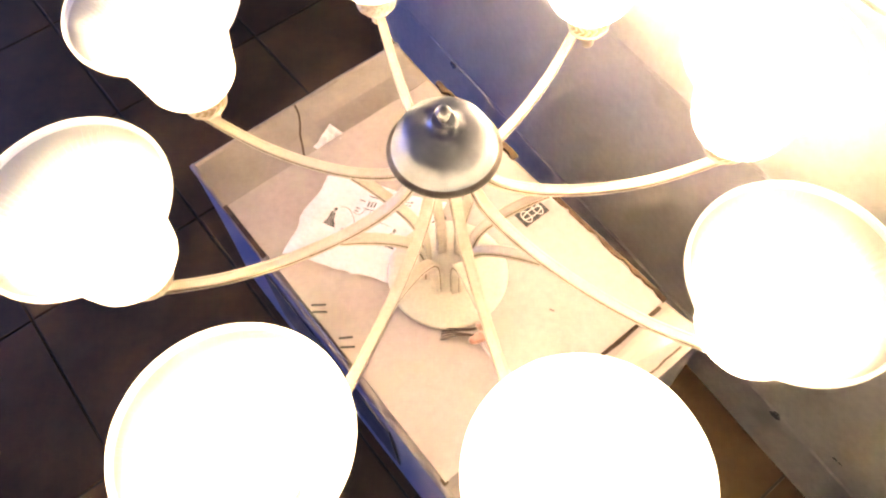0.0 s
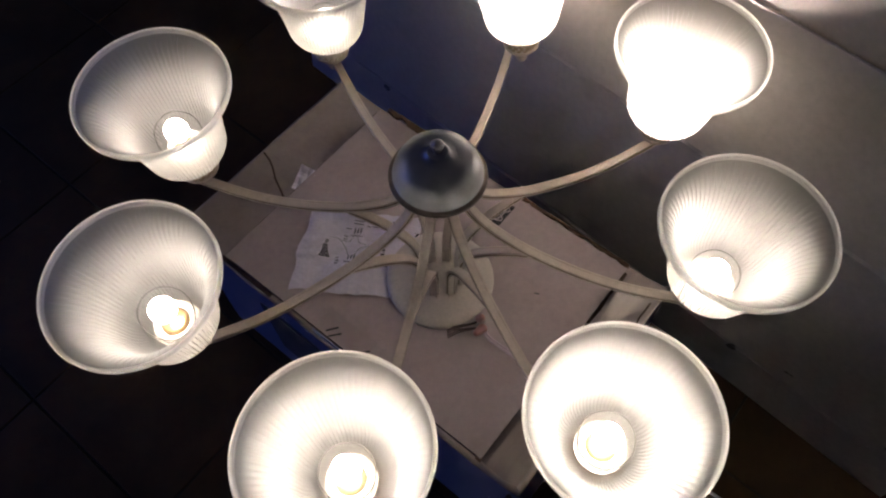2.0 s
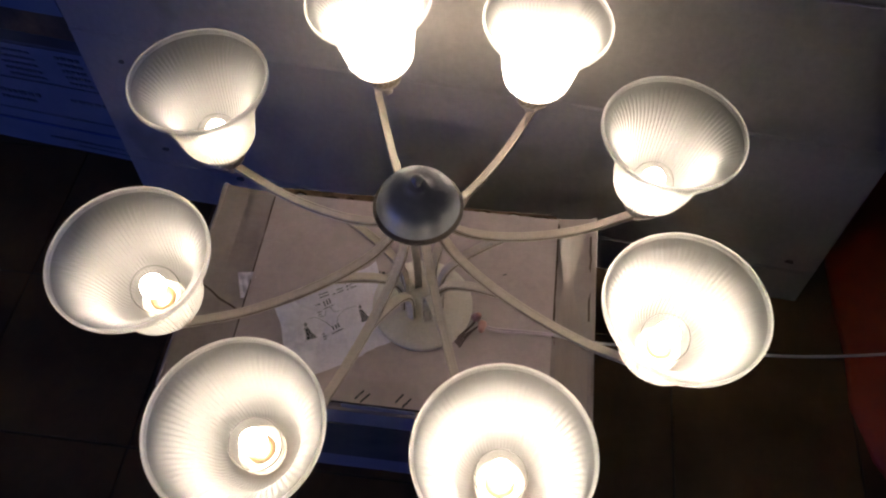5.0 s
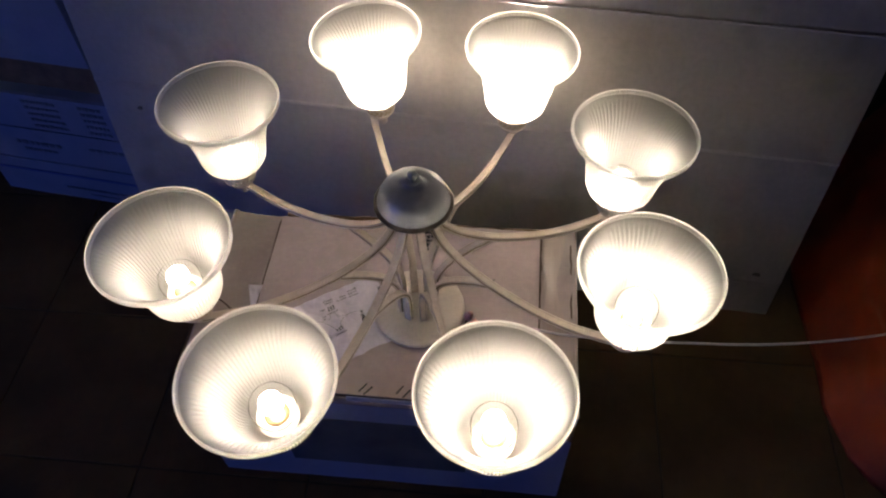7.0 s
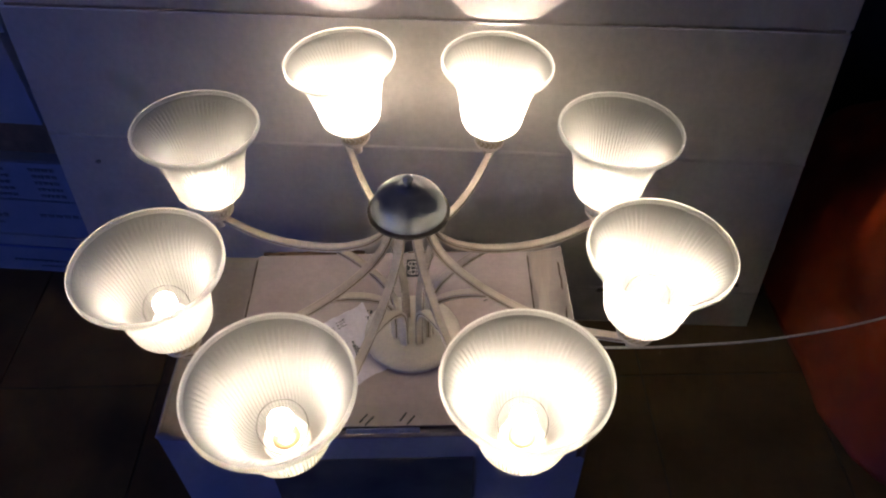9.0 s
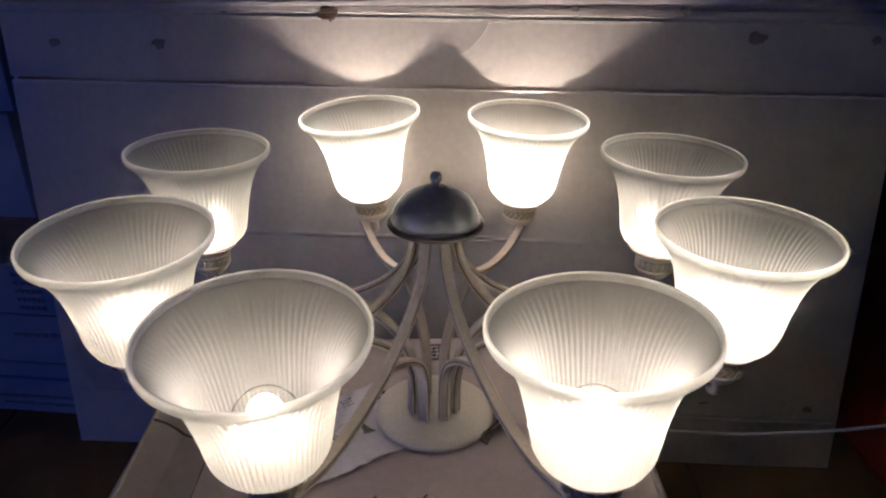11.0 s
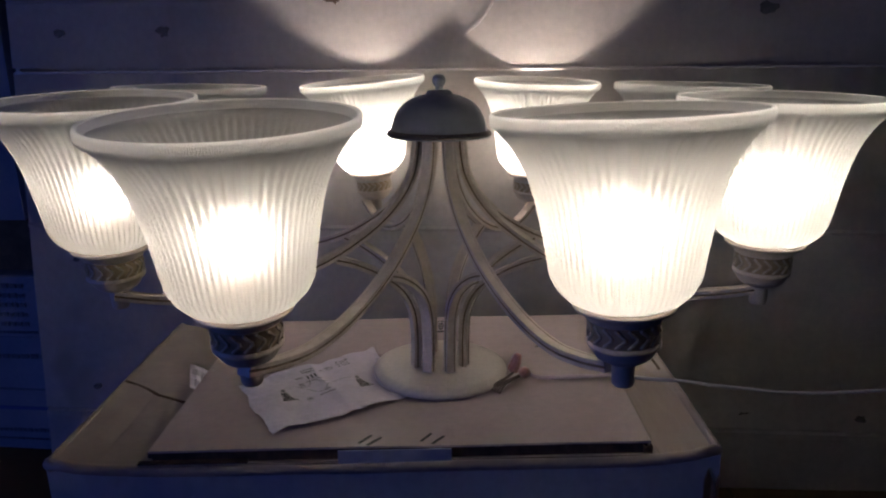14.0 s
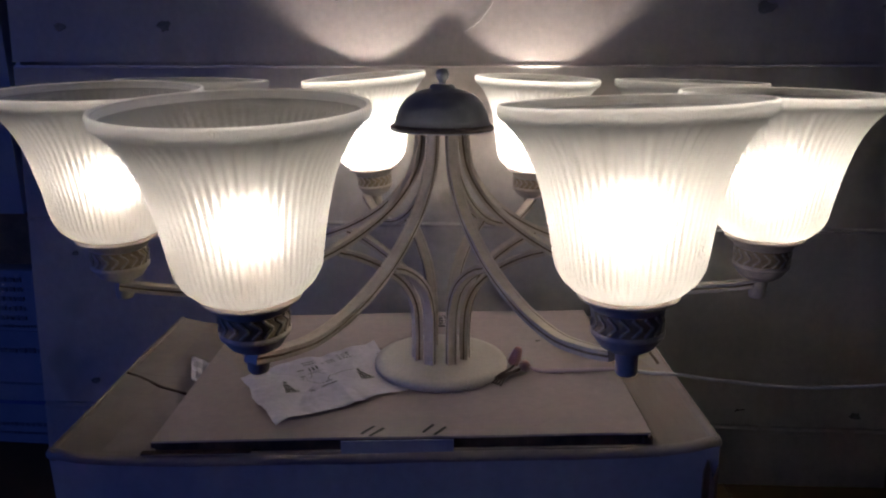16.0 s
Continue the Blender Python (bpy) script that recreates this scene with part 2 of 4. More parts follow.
# ---------------------------------------------------------------- mesh helpers
def part(name, bm, mats, parent=None, label="", smooth=False, at=None):
    """Links a bmesh, given in plan units, as ONE mesh object under a thing or a part."""
    bmesh.ops.recalc_face_normals(bm, faces=bm.faces)
    bm.transform(Matrix.Scale(U, 4))
    data = bpy.data.meshes.new(name)
    bm.to_mesh(data)
    bm.free()
    for mat in (mats if isinstance(mats, (list, tuple)) else [mats]):
        data.materials.append(mat)
    if smooth:
        for p in data.polygons:
            p.use_smooth = True
    return place(name, data, parent, label, at)


def place(name, data, parent=None, label="", at=None):
    ob = new(name, data)
    if parent:
        ob.parent = parent
    if at is not None:
        ob.matrix_basis = at
    if label:
        ob["label"] = label
    return ob


def plan(x, y, z, rx=0, ry=0, rz=0):
    return pose(x * U, y * U, z * U, rx, ry, rz)


def thing(name, m, label, category, group="", kind=""):
    ob = new(name)
    ob.empty_display_size = 0.05
    ob.matrix_basis = m
    return tagged(ob, label, category, group, kind)


def slab(bm, x0, y0, z0, x1, y1, z1, bevel=0.0, mat=0, m=None):
    vs = [bm.verts.new(v) for v in ((x0, y0, z0), (x1, y0, z0), (x1, y1, z0), (x0, y1, z0), (x0, y0, z1), (x1, y0, z1), (x1, y1, z1), (x0, y1, z1))]
    fs = [bm.faces.new([vs[i] for i in q]) for q in ((3, 2, 1, 0), (4, 5, 6, 7), (0, 1, 5, 4), (1, 2, 6, 5), (2, 3, 7, 6), (3, 0, 4, 7))]
    for q in fs:
        q.material_index = mat
    if m is not None:
        bmesh.ops.transform(bm, matrix=m, verts=vs)
    if bevel:
        bmesh.ops.bevel(bm, geom=list({e for q in fs for e in q.edges}), offset=bevel, segments=2, profile=0.6, affect="EDGES", material=-1)
    return bm


def lathe(profile, seg=48, wave=0.0, ribs=0, mat_of=None, rib_rows=None):
    """Turns (radius, height) points round z. wave and ribs flute the rows named by rib_rows(height, index)."""
    bm = bmesh.new()
    rows = []
    for i, (r, z) in enumerate(profile):
        if r < 1e-6:
            rows.append([bm.verts.new((0, 0, z))])
            continue
        row = []
        for k in range(seg):
            a = 2 * math.pi * k / seg
            w = wave * rib_rows(z, i) * math.cos(ribs * a) if ribs else 0.0
            row.append(bm.verts.new(((r + w) * math.cos(a), (r + w) * math.sin(a), z)))
        rows.append(row)
    for i in range(len(rows) - 1):
        a, b = rows[i], rows[i + 1]
        for k in range(seg):
            q = {a[k % len(a)]: 0, a[(k + 1) % len(a)]: 0, b[(k + 1) % len(b)]: 0, b[k % len(b)]: 0}
            if len(q) > 2:
                f = bm.faces.new(list(q))
                f.material_index = mat_of(i) if mat_of else 0
    return bm


def spline(points, n):
    """Catmull-Rom through points, n steps a span."""
    p = [Vector(v) for v in points]
    p = [2 * p[0] - p[1]] + p + [2 * p[-1] - p[-2]]
    out = []
    for i in range(1, len(p) - 2):
        for k in range(n):
            t = k / n
            a, b, c, d = p[i - 1], p[i], p[i + 1], p[i + 2]
            out.append(0.5 * (2 * b + (c - a) * t + (2 * a - 5 * b + 4 * c - d) * t * t + (3 * b - a - 3 * c + d) * t ** 3))
    return out + [p[-2]]


def sweep(bm, path, section, side, mat_of=None):
    """Runs a closed section (across, out) along a path; side is the fixed direction across."""
    side = Vector(side).normalized()
    rings = []
    for i, c in enumerate(path):
        tan = (path[min(i + 1, len(path) - 1)] - path[max(i - 1, 0)]).normalized()
        s = (side - tan * side.dot(tan)).normalized()
        o = tan.cross(s)
        rings.append([bm.verts.new(c + s * u + o * v) for u, v in section])
    n = len(section)
    for a, b in zip(rings, rings[1:]):
        for k in range(n):
            f = bm.faces.new((a[k], a[(k + 1) % n], b[(k + 1) % n], b[k]))
            f.material_index = mat_of(k) if mat_of else 0
    bm.faces.new(rings[0])
    bm.faces.new(rings[-1])
    return bm


def tube(path, r, seg=10):
    return sweep(bmesh.new(), path, [(r * math.cos(2 * math.pi * k / seg), r * math.sin(2 * math.pi * k / seg)) for k in range(seg)], (0.01, 0.02, 1) if abs((path[-1] - path[0]).normalized().z) < 0.8 else (1, 0.02, 0.01))


# ---------------------------------------------------------------- the room
X0, X1, Y0, Y1, TOP = -2.1, 2.1, -2.1, 1.5, 2.45
bm = slab(bmesh.new(), X0, Y0, FLOOR - 0.08, X1, Y1, FLOOR - 0.003)
floor = tagged(part("floor", bm, GROUT), "dark brown square ceramic floor tiles with dark joints", "floor", kind="structure")
for name, b in (("wall_north", (X0, Y1, FLOOR, X1, Y1 + 0.1, TOP)), ("wall_south", (X0, Y0 - 0.1, FLOOR, X1, Y0, TOP)), ("wall_east", (X1, Y0 - 0.1, FLOOR, X1 + 0.1, Y1 + 0.1, TOP))):
    tagged(part(name, slab(bmesh.new(), *b), PLASTER), "plain dim plastered shop wall", "wall", kind="structure")
bm = bmesh.new()
for b in ((Y0 - 0.1, FLOOR, -1.75, TOP), (-0.45, FLOOR, Y1 + 0.1, TOP), (-1.75, FLOOR, -0.45, -0.12), (-1.75, 0.78, -0.45, TOP)):
    slab(bm, X0 - 0.1, b[0], b[1], X0, b[2], b[3])
tagged(part("wall_west", bm, PLASTER), "plain dim plastered wall with a window opening", "wall", kind="structure")
tagged(part("ceiling", slab(bmesh.new(), X0 - 0.1, Y0 - 0.1, TOP, X1 + 0.1, Y1 + 0.1, TOP + 0.1), PLASTER), "plain dim ceiling", "ceiling", kind="structure")


# ---------------------------------------------------------------- the chandelier
chandelier = thing("chandelier", plan(0, 0, 0.002, 0.27, 1.35, 0), "cream eight-arm chandelier with lit frosted bell shades, on cardboard", "chandelier")

# base plate that would meet the ceiling
part("base_plate", lathe([(0, 0.0), (0.060, 0.0), (0.0632, 0.001), (0.0638, 0.004), (0.0625, 0.0065), (0.055, 0.008), (0.040, 0.0095), (0.030, 0.0105), (0.0, 0.0105)], 64), BASE_PAINT, chandelier, "round cream base plate", True)
part("cap", lathe([(0.0, 0.2275), (0.040, 0.2275), (0.0445, 0.2253), (0.0462, 0.2265), (0.0462, 0.2287), (0.0448, 0.2300), (0.0425, 0.2310), (0.0412, 0.2355), (0.0393, 0.2420), (0.0362, 0.2480), (0.0315, 0.2535), (0.0250, 0.2577), (0.0180, 0.2603), (0.0115, 0.2615), (0.0108, 0.2640), (0.0080, 0.2653), (0.0, 0.2655)], 64, mat_of=lambda i: 1 if i in (3, 4, 5) else 0), [CAP_PAINT, CAP_RIM], chandelier, "dull grey-white domed metal cap", True)
part("finial", lathe([(0.0, 0.2645), (0.0040, 0.2650), (0.0030, 0.2670), (0.0036, 0.2683), (0.0052, 0.2703), (0.0060, 0.2732), (0.0052, 0.2761), (0.0032, 0.2781), (0.0, 0.2789)], 24), CAP_PAINT, chandelier, "small round finial", True)

W, D = 0.0047, 0.0035
BAR = [(-W, -D), (-W * 0.62, -D * 1.06), (-W * 0.54, -D * 0.92), (W * 0.54, -D * 0.92), (W * 0.62, -D * 1.06), (W, -D), (W, -D * 0.22), (W * 0.86, 0), (W, D * 0.22),
       (W, D), (W * 0.62, D * 1.06), (W * 0.54, D * 0.92), (-W * 0.54, D * 0.92), (-W * 0.62, D * 1.06), (-W, D), (-W, D * 0.22), (-W * 0.86, 0), (-W, -D * 0.22)]
bar_mat = lambda k: 1 if k in (3, 6, 7, 15, 16) else 0
ARM = spline([(r, 0, z) for r, z in ((0.021, 0.2320), (0.0215, 0.215), (0.026, 0.1930), (0.0395, 0.1700), (0.063, 0.1480), (0.103, 0.1250), (0.155, 0.1085), (0.205, 0.1030), (0.245, 0.1085), (0.2728, 0.1158))], 5)
POST = spline([(r, 0, z) for r, z in ((0.0245, 0.008), (0.0245, 0.045), (0.0275, 0.068), (0.0375, 0.0875), (0.056, 0.1040), (0.079, 0.1170), (0.098, 0.1240))], 5)
arm_mesh = part("arm", sweep(bmesh.new(), ARM, BAR, (0, 1, 0), bar_mat), [CREAM, GOLD_LINE])
post_mesh = part("post", sweep(bmesh.new(), POST, BAR, (0, 1, 0), bar_mat), [CREAM, GOLD_LINE])


def shade_mesh():
    """A bell of fluted frosted glass: outer wall up, rolled lip, inner wall down; 0 is the rim."""
    outer = [(0.0150, -0.1175), (0.0260, -0.1165), (0.0330, -0.1125), (0.0385, -0.1060), (0.0418, -0.0980), (0.0437, -0.0850), (0.0455, -0.0720), (0.0476, -0.0600), (0.0500, -0.0490), (0.0528, -0.0390), (0.0563, -0.0300), (0.0605, -0.0220), (0.0650, -0.0155), (0.0690, -0.0110), (0.0722, -0.0088)]
    outer = [(r, z if z > -0.06 else -0.06 + (z + 0.06) * 0.90) for r, z in outer]
    lip = [(0.0740, -0.0076), (0.0750, -0.0055), (0.0751, -0.0018), (0.0744, -0.0003), (0.0730, -0.0002), (0.0721, -0.0010), (0.0716, -0.0062)]
    inner = [(r - 0.0026, z + 0.0012) for r, z in reversed(outer[1:-1])] + [(0.0150, -0.1095)]
    prof = outer + lip + inner
    n_out, n_lip = len(outer), len(lip)

    def flute(z, i):
        if n_out <= i < n_out + n_lip or z < -0.107 or z > -0.0105:
            return 0.0
        return min(1.0, (z + 0.107) / 0.012) * (1.0 if i < n_out else -0.50)
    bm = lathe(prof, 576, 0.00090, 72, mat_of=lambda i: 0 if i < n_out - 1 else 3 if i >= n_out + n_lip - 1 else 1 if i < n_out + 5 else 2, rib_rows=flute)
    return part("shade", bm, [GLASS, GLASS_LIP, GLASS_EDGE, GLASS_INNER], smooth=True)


shade_data = shade_mesh()
def cup(profile):
    """The socket cup hangs below the glass, drawn out a little."""
    return [(r * 0.985, -0.1098 + (z + 0.1155) * 1.19) for r, z in profile]


socket_data = part("socket", lathe(cup([(0.0, -0.1155), (0.016, -0.1158), (0.0285, -0.1165), (0.0302, -0.1172), (0.0298, -0.1182), (0.0262, -0.1202), (0.0226, -0.1220), (0.0222, -0.1238), (0.0204, -0.1246), (0.0204, -0.1352), (0.0220, -0.1360), (0.0216, -0.1378), (0.0190, -0.1400), (0.0185, -0.1412), (0.0160, -0.1440), (0.0115, -0.1462), (0.0074, -0.1470), (0.0068, -0.1480), (0.0068, -0.1585), (0.0058, -0.1598), (0.0, -0.1600)]), 40), CREAM, smooth=True)


def band_mesh():
    """A brown-glazed groove round the cup."""
    bm = lathe(cup([(0.0198, -0.1245), (0.0208, -0.1248), (0.0208, -0.1350), (0.0198, -0.1353)]), 40, mat_of=lambda i: 1)
    return part("band", bm, [CREAM, GOLD])


LEAVES = 18      # pairs of little raised leaves round each cup
leaf_data = part("leaf", slab(bmesh.new(), -0.0008, -0.0039, -0.00085, 0.0009, 0.0039, 0.00085, 0.0004), LEAF)


band_data = band_mesh()
bulb_data = part("bulb", lathe([(0.0, -0.0460), (0.0085, -0.0474), (0.0160, -0.0514), (0.0212, -0.0580), (0.0236, -0.0665), (0.0234, -0.0760), (0.0218, -0.0850), (0.0194, -0.0930), (0.0172, -0.1000), (0.0168, -0.1000), (0.0190, -0.0930), (0.0214, -0.0850), (0.0230, -0.0760), (0.0232, -0.0665), (0.0208, -0.0583), (0.0157, -0.0518), (0.0083, -0.0478), (0.0, -0.0464)], 32), BULB, smooth=True)
LED_DOME = [(0.0, -0.0500), (0.0048, -0.0508), (0.0086, -0.0534), (0.0113, -0.0577), (0.0120, -0.0624), (0.0110, -0.0674), (0.0084, -0.0712), (0.0048, -0.0732), (0.0, -0.0738)]
dim_data = part("led_dome", lathe(LED_DOME, 24), LED_DIM, smooth=True)
led_data = part("led_dome", lathe(LED_DOME, 24), LED, smooth=True)
strong_data = part("led_dome", lathe(LED_DOME, 24), LED_STRONG, smooth=True)
full_data = part("led_dome", lathe(LED_DOME, 24), LED_FULL, smooth=True)
bm = bmesh.new()
for rr, rz, rt in ((0.0178, -0.0880, 0.0007), (0.0150, -0.0925, 0.0009), (0.0215, -0.0985, 0.0008)):
    ring_pts = [Vector((rr * math.cos(2 * math.pi * k / 32), rr * math.sin(2 * math.pi * k / 32), rz)) for k in range(33)]
    sweep(bm, ring_pts, [(-rt, -rt), (rt, -rt), (rt, rt), (-rt, rt)], (0, 0, 1))
ring_data = part("holder_ring", bm, BULB_BASE)
bulb_base_data = part("collar", lathe([(0.0, -0.1000), (0.0135, -0.1000), (0.0142, -0.0962), (0.0192, -0.0955), (0.0202, -0.0970), (0.0200, -0.1010), (0.0212, -0.1022), (0.0212, -0.1090), (0.0176, -0.1100), (0.0176, -0.1158), (0.0, -0.1160)], 96, 0.0005, 24, rib_rows=lambda z, i: 1.0 if 3 <= i <= 7 else 0.0), BULB_BASE, smooth=True)
shell_data = part("screw_shell", lathe([(0.0, -0.0885), (0.0100, -0.0890), (0.0128, -0.0905), (0.0118, -0.0920), (0.0132, -0.0938), (0.0120, -0.0955), (0.0134, -0.0972), (0.0134, -0.0998), (0.0, -0.0999)], 32), BRASS, smooth=True)

# direction of the arm, place of the rim's centre, lean of the shade
SHADES = [
    (-112.9, -0.1137, -0.2532, 0.2645, 4.2, -0.6),
    (-67.9, 0.1050, -0.2476, 0.2678, -1.1, -2.4),
    (-22.9, 0.2555, -0.0967, 0.2650, 0.6, 0.2),
    (22.1, 0.2509, 0.1015, 0.2655, -0.1, 0.9),
    (67.1, 0.1144, 0.2478, 0.2634, 1.8, 1.8),
    (112.1, -0.0955, 0.2555, 0.2639, 1.9, -4.9),
    (157.1, -0.2532, 0.1086, 0.2641, -0.4, 0.6),
    (202.1, -0.2520, -0.1125, 0.2652, 3.0, -0.3),
]
protos = (arm_mesh, post_mesh, shade_data, socket_data, band_data, leaf_data, bulb_data, bulb_base_data, dim_data, led_data, strong_data, full_data, ring_data, shell_data)
DROP = {3: 0.022, 4: 0.013, 5: 0.013, 6: 0.024}      # these bulbs sit deeper in their shades
GLOW = {0: dim_data, 2: strong_data, 4: full_data, 5: full_data, 6: dim_data, 7: dim_data}      # the bulbs do not burn alike
for n_arm, (ang, x, y, z, tx, ty) in enumerate(SHADES):
    true_ang = math.degrees(math.atan2(y, x))
    reach = math.hypot(x, y)
    arm = place("arm", arm_mesh.data, chandelier, "", pose(0, 0, 0, 0, 0, true_ang) @ Matrix.Diagonal((reach / 0.2733, 1, 1, 1)))
    place("post", post_mesh.data, chandelier, "", pose(0, 0, 0, 0, 0, true_ang) @ Matrix.Diagonal((reach / 0.2733, 1, 1, 1)))
    m = plan(x, y, z, tx, ty, 0) @ pose(0, 0, 0, 0, 0, ang)
    sock = place("socket", socket_data.data, chandelier, "turned cream metal socket cup", m)
    place("band", band_data.data, sock, "gilded band")
    for k in range(LEAVES):
        for up in (1, -1):
            lean = pose(0, 0, 0, 0, 0, 360.0 * k / LEAVES) @ plan(0.0206, 0, -0.1269 + up * 0.0028, -up * 43, 0, 0)
            place("leaf", leaf_data.data, sock, "", lean)
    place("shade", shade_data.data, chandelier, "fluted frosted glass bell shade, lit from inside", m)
    bulb = place("bulb", bulb_data.data, chandelier, "glowing clear warm light bulb", m @ plan(0, 0, -DROP.get(n_arm, 0.005)))
    place("collar", bulb_base_data.data, bulb, "white ceramic lamp holder")
    place("holder_ring", ring_data.data, bulb)
    place("screw_shell", shell_data.data, bulb, "brass screw shell")
    place("led_dome", GLOW.get(n_arm, led_data).data, bulb, "bright light source of the bulb")
for o in protos:
    bpy.data.objects.remove(o)


# ---------------------------------------------------------------- the small carton that carries it
BX0, BX1, BY0, BY1 = -0.309, 0.219, -0.142, 0.163
ZT = -0.0175
carton = thing("carton", plan(0, 0, FLOOR), "worn white cardboard carton with taped edges, on the floor", "carton")
H0 = ZT - FLOOR


def wavy(bm, amount, scale, axis=2):
    for v in bm.verts:
        n = noise.noise(v.co * scale)
        v.co[axis] += amount * n


def panel(x0, y0, z0, x1, y1, z1, cuts=14, amount=0.0015, bevel=0.0012):
    bm = slab(bmesh.new(), x0, y0, z0, x1, y1, z1)
    bmesh.ops.subdivide_edges(bm, edges=[e for e in bm.edges if e.calc_length() > 0.1], cuts=cuts, use_grid_fill=True)
    dims = [x1 - x0, y1 - y0, z1 - z0]
    wavy(bm, amount, 9.0, dims.index(min(dims)))
    return bm


def crowned(bm):
    """The top of the worn carton sags between its corners."""
    xc, hw = (BX0 + BX1) / 2, (BX1 - BX0) / 2
    for v in bm.verts:
        if v.co.z > H0 - 0.02:
            v.co.z += 0.0095 * min(1.0, abs(v.co.x - xc) / hw) ** 9
    return bm


t = 0.005
part("front_panel", crowned(panel(BX0, BY0, 0, BX1, BY0 + t, H0 - 0.0005)), CARD_BLUE_LIT, carton)
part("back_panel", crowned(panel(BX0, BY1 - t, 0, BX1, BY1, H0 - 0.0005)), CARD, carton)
part("side_panel", crowned(panel(BX0, BY0 + t, 0, BX0 + t, BY1 - t, H0 - 0.0005)), CARD_BLUE_LIT, carton)
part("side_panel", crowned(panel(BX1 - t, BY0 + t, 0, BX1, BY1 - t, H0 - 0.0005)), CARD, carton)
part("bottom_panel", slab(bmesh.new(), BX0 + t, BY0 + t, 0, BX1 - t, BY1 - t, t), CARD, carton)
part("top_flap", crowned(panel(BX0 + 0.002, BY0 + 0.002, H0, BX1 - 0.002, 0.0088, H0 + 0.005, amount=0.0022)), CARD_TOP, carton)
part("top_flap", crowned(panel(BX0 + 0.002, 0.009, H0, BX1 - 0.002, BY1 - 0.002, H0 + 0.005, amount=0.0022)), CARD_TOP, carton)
part("tape", crowned(panel(BX1 - 0.046, BY0 + 0.004, H0 + 0.0050, BX1 - 0.007, BY1 - 0.004, H0 + 0.0056, amount=0.0011)), TAPE, carton, "glossy clear packing tape")
bm = slab(bmesh.new(), -0.185, BY0 - 0.0022, 0.072, 0.076, BY0 - 0.0008, 0.222)
part("printed_panel", bm, GREY_PRINT, carton, "dark printed field")

# folded cardboard sheet on top
sheet = thing("cardboard_sheet", plan(0, 0, ZT + 0.0053), "folded white cardboard sheet with brown edges, lying on a carton", "cardboard")
part("top_layer", panel(-0.229, -0.137, 0.0114, 0.166, 0.152, 0.0132, cuts=24, amount=0.0009), SHEET_CARD, sheet)
part("bottom_layer", panel(-0.238, -0.1388, 0.0, 0.160, 0.150, 0.0020, amount=0.0004), CARD_TOP, sheet)
# the open fold's inner shade is put into the core's colour
part("fluted_core", panel(-0.227, -0.1362, 0.0025, 0.164, 0.150, 0.0110, amount=0.0001), CORE, sheet, "brown corrugated core, darkened for the shade in the fold")
liner = panel(-0.237, -0.1420, 0.0040, -0.150, -0.1365, 0.0050, cuts=16, amount=0.0010)
wavy(liner, 0.0022, 40.0, 1)
part("liner_and_edge_shade", liner, CORE, sheet, "bare brown liner along the cut edge")
# the two side strips draw the sheet's edge shadow as dark board
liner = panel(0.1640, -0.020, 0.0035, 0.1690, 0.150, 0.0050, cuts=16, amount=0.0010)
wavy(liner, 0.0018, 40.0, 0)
part("liner_and_edge_shade", liner, CORE, sheet, "dark ragged strip standing in for the edge's shadow")
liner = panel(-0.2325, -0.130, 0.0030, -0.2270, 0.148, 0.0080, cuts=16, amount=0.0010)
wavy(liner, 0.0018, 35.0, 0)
part("liner_and_edge_shade", liner, CORE, sheet, "dark ragged strip standing in for the edge's shadow")
for k in range(9):          # broken flutes at the free corner
    part("flute", slab(bmesh.new(), 0.1600 + 0.0008 * k, -0.1385 - 0.0006 * (k % 3), 0.0035, 0.1604 + 0.0008 * k, -0.1340, 0.0100 - 0.0007 * (k % 4)), BROWN, sheet)
SH = 0.0140      # print lies just over the top layer


def stroke(bm, x0, y0, x1, y1, w, z=SH, h=0.0005):
    d = Vector((x1 - x0, y1 - y0, 0))
    m = Matrix.Translation(((x0 + x1) / 2, (y0 + y1) / 2, z)) @ Matrix.Rotation(math.atan2(d.y, d.x), 4, "Z")
    slab(bm, -d.length / 2, -w / 2, 0, d.length / 2, w / 2, h, m=m)
    return bm


for x0, y0, x1, y1 in ((-0.063, -0.133, -0.054, -0.121), (-0.056, -0.1365, -0.046, -0.1245), (-0.014, -0.132, -0.006, -0.120), (-0.005, -0.1365, 0.004, -0.1245)):
    part("printed_mark", stroke(bmesh.new(), x0, y0, x1, y1, 0.0022), DARK_PRINT, sheet, "short dark slanted stroke")
logo = part("printed_emblem", slab(bmesh.new(), -0.0105, 0.1035, SH, 0.0095, 0.1375, SH + 0.0005), DARK_PRINT, sheet, "dark rectangular emblem")
for cx, cy, rx, ry in ((-0.0005, 0.1205, 0.0040, 0.0130), (-0.0005, 0.1285, 0.0080, 0.0045), (-0.0005, 0.1125, 0.0080, 0.0045)):
    ring = [Vector((cx + rx * math.cos(a), cy + ry * math.sin(a), SH + 0.0006)) for a in [2 * math.pi * k / 28 for k in range(29)]]
    part("loop", sweep(bmesh.new(), ring, [(-0.0003, -0.0006), (0.0003, -0.0006), (0.0003, 0.0006), (-0.0003, 0.0006)], (0, 0, 1)), CARD, logo)
rng = random.Random(4)
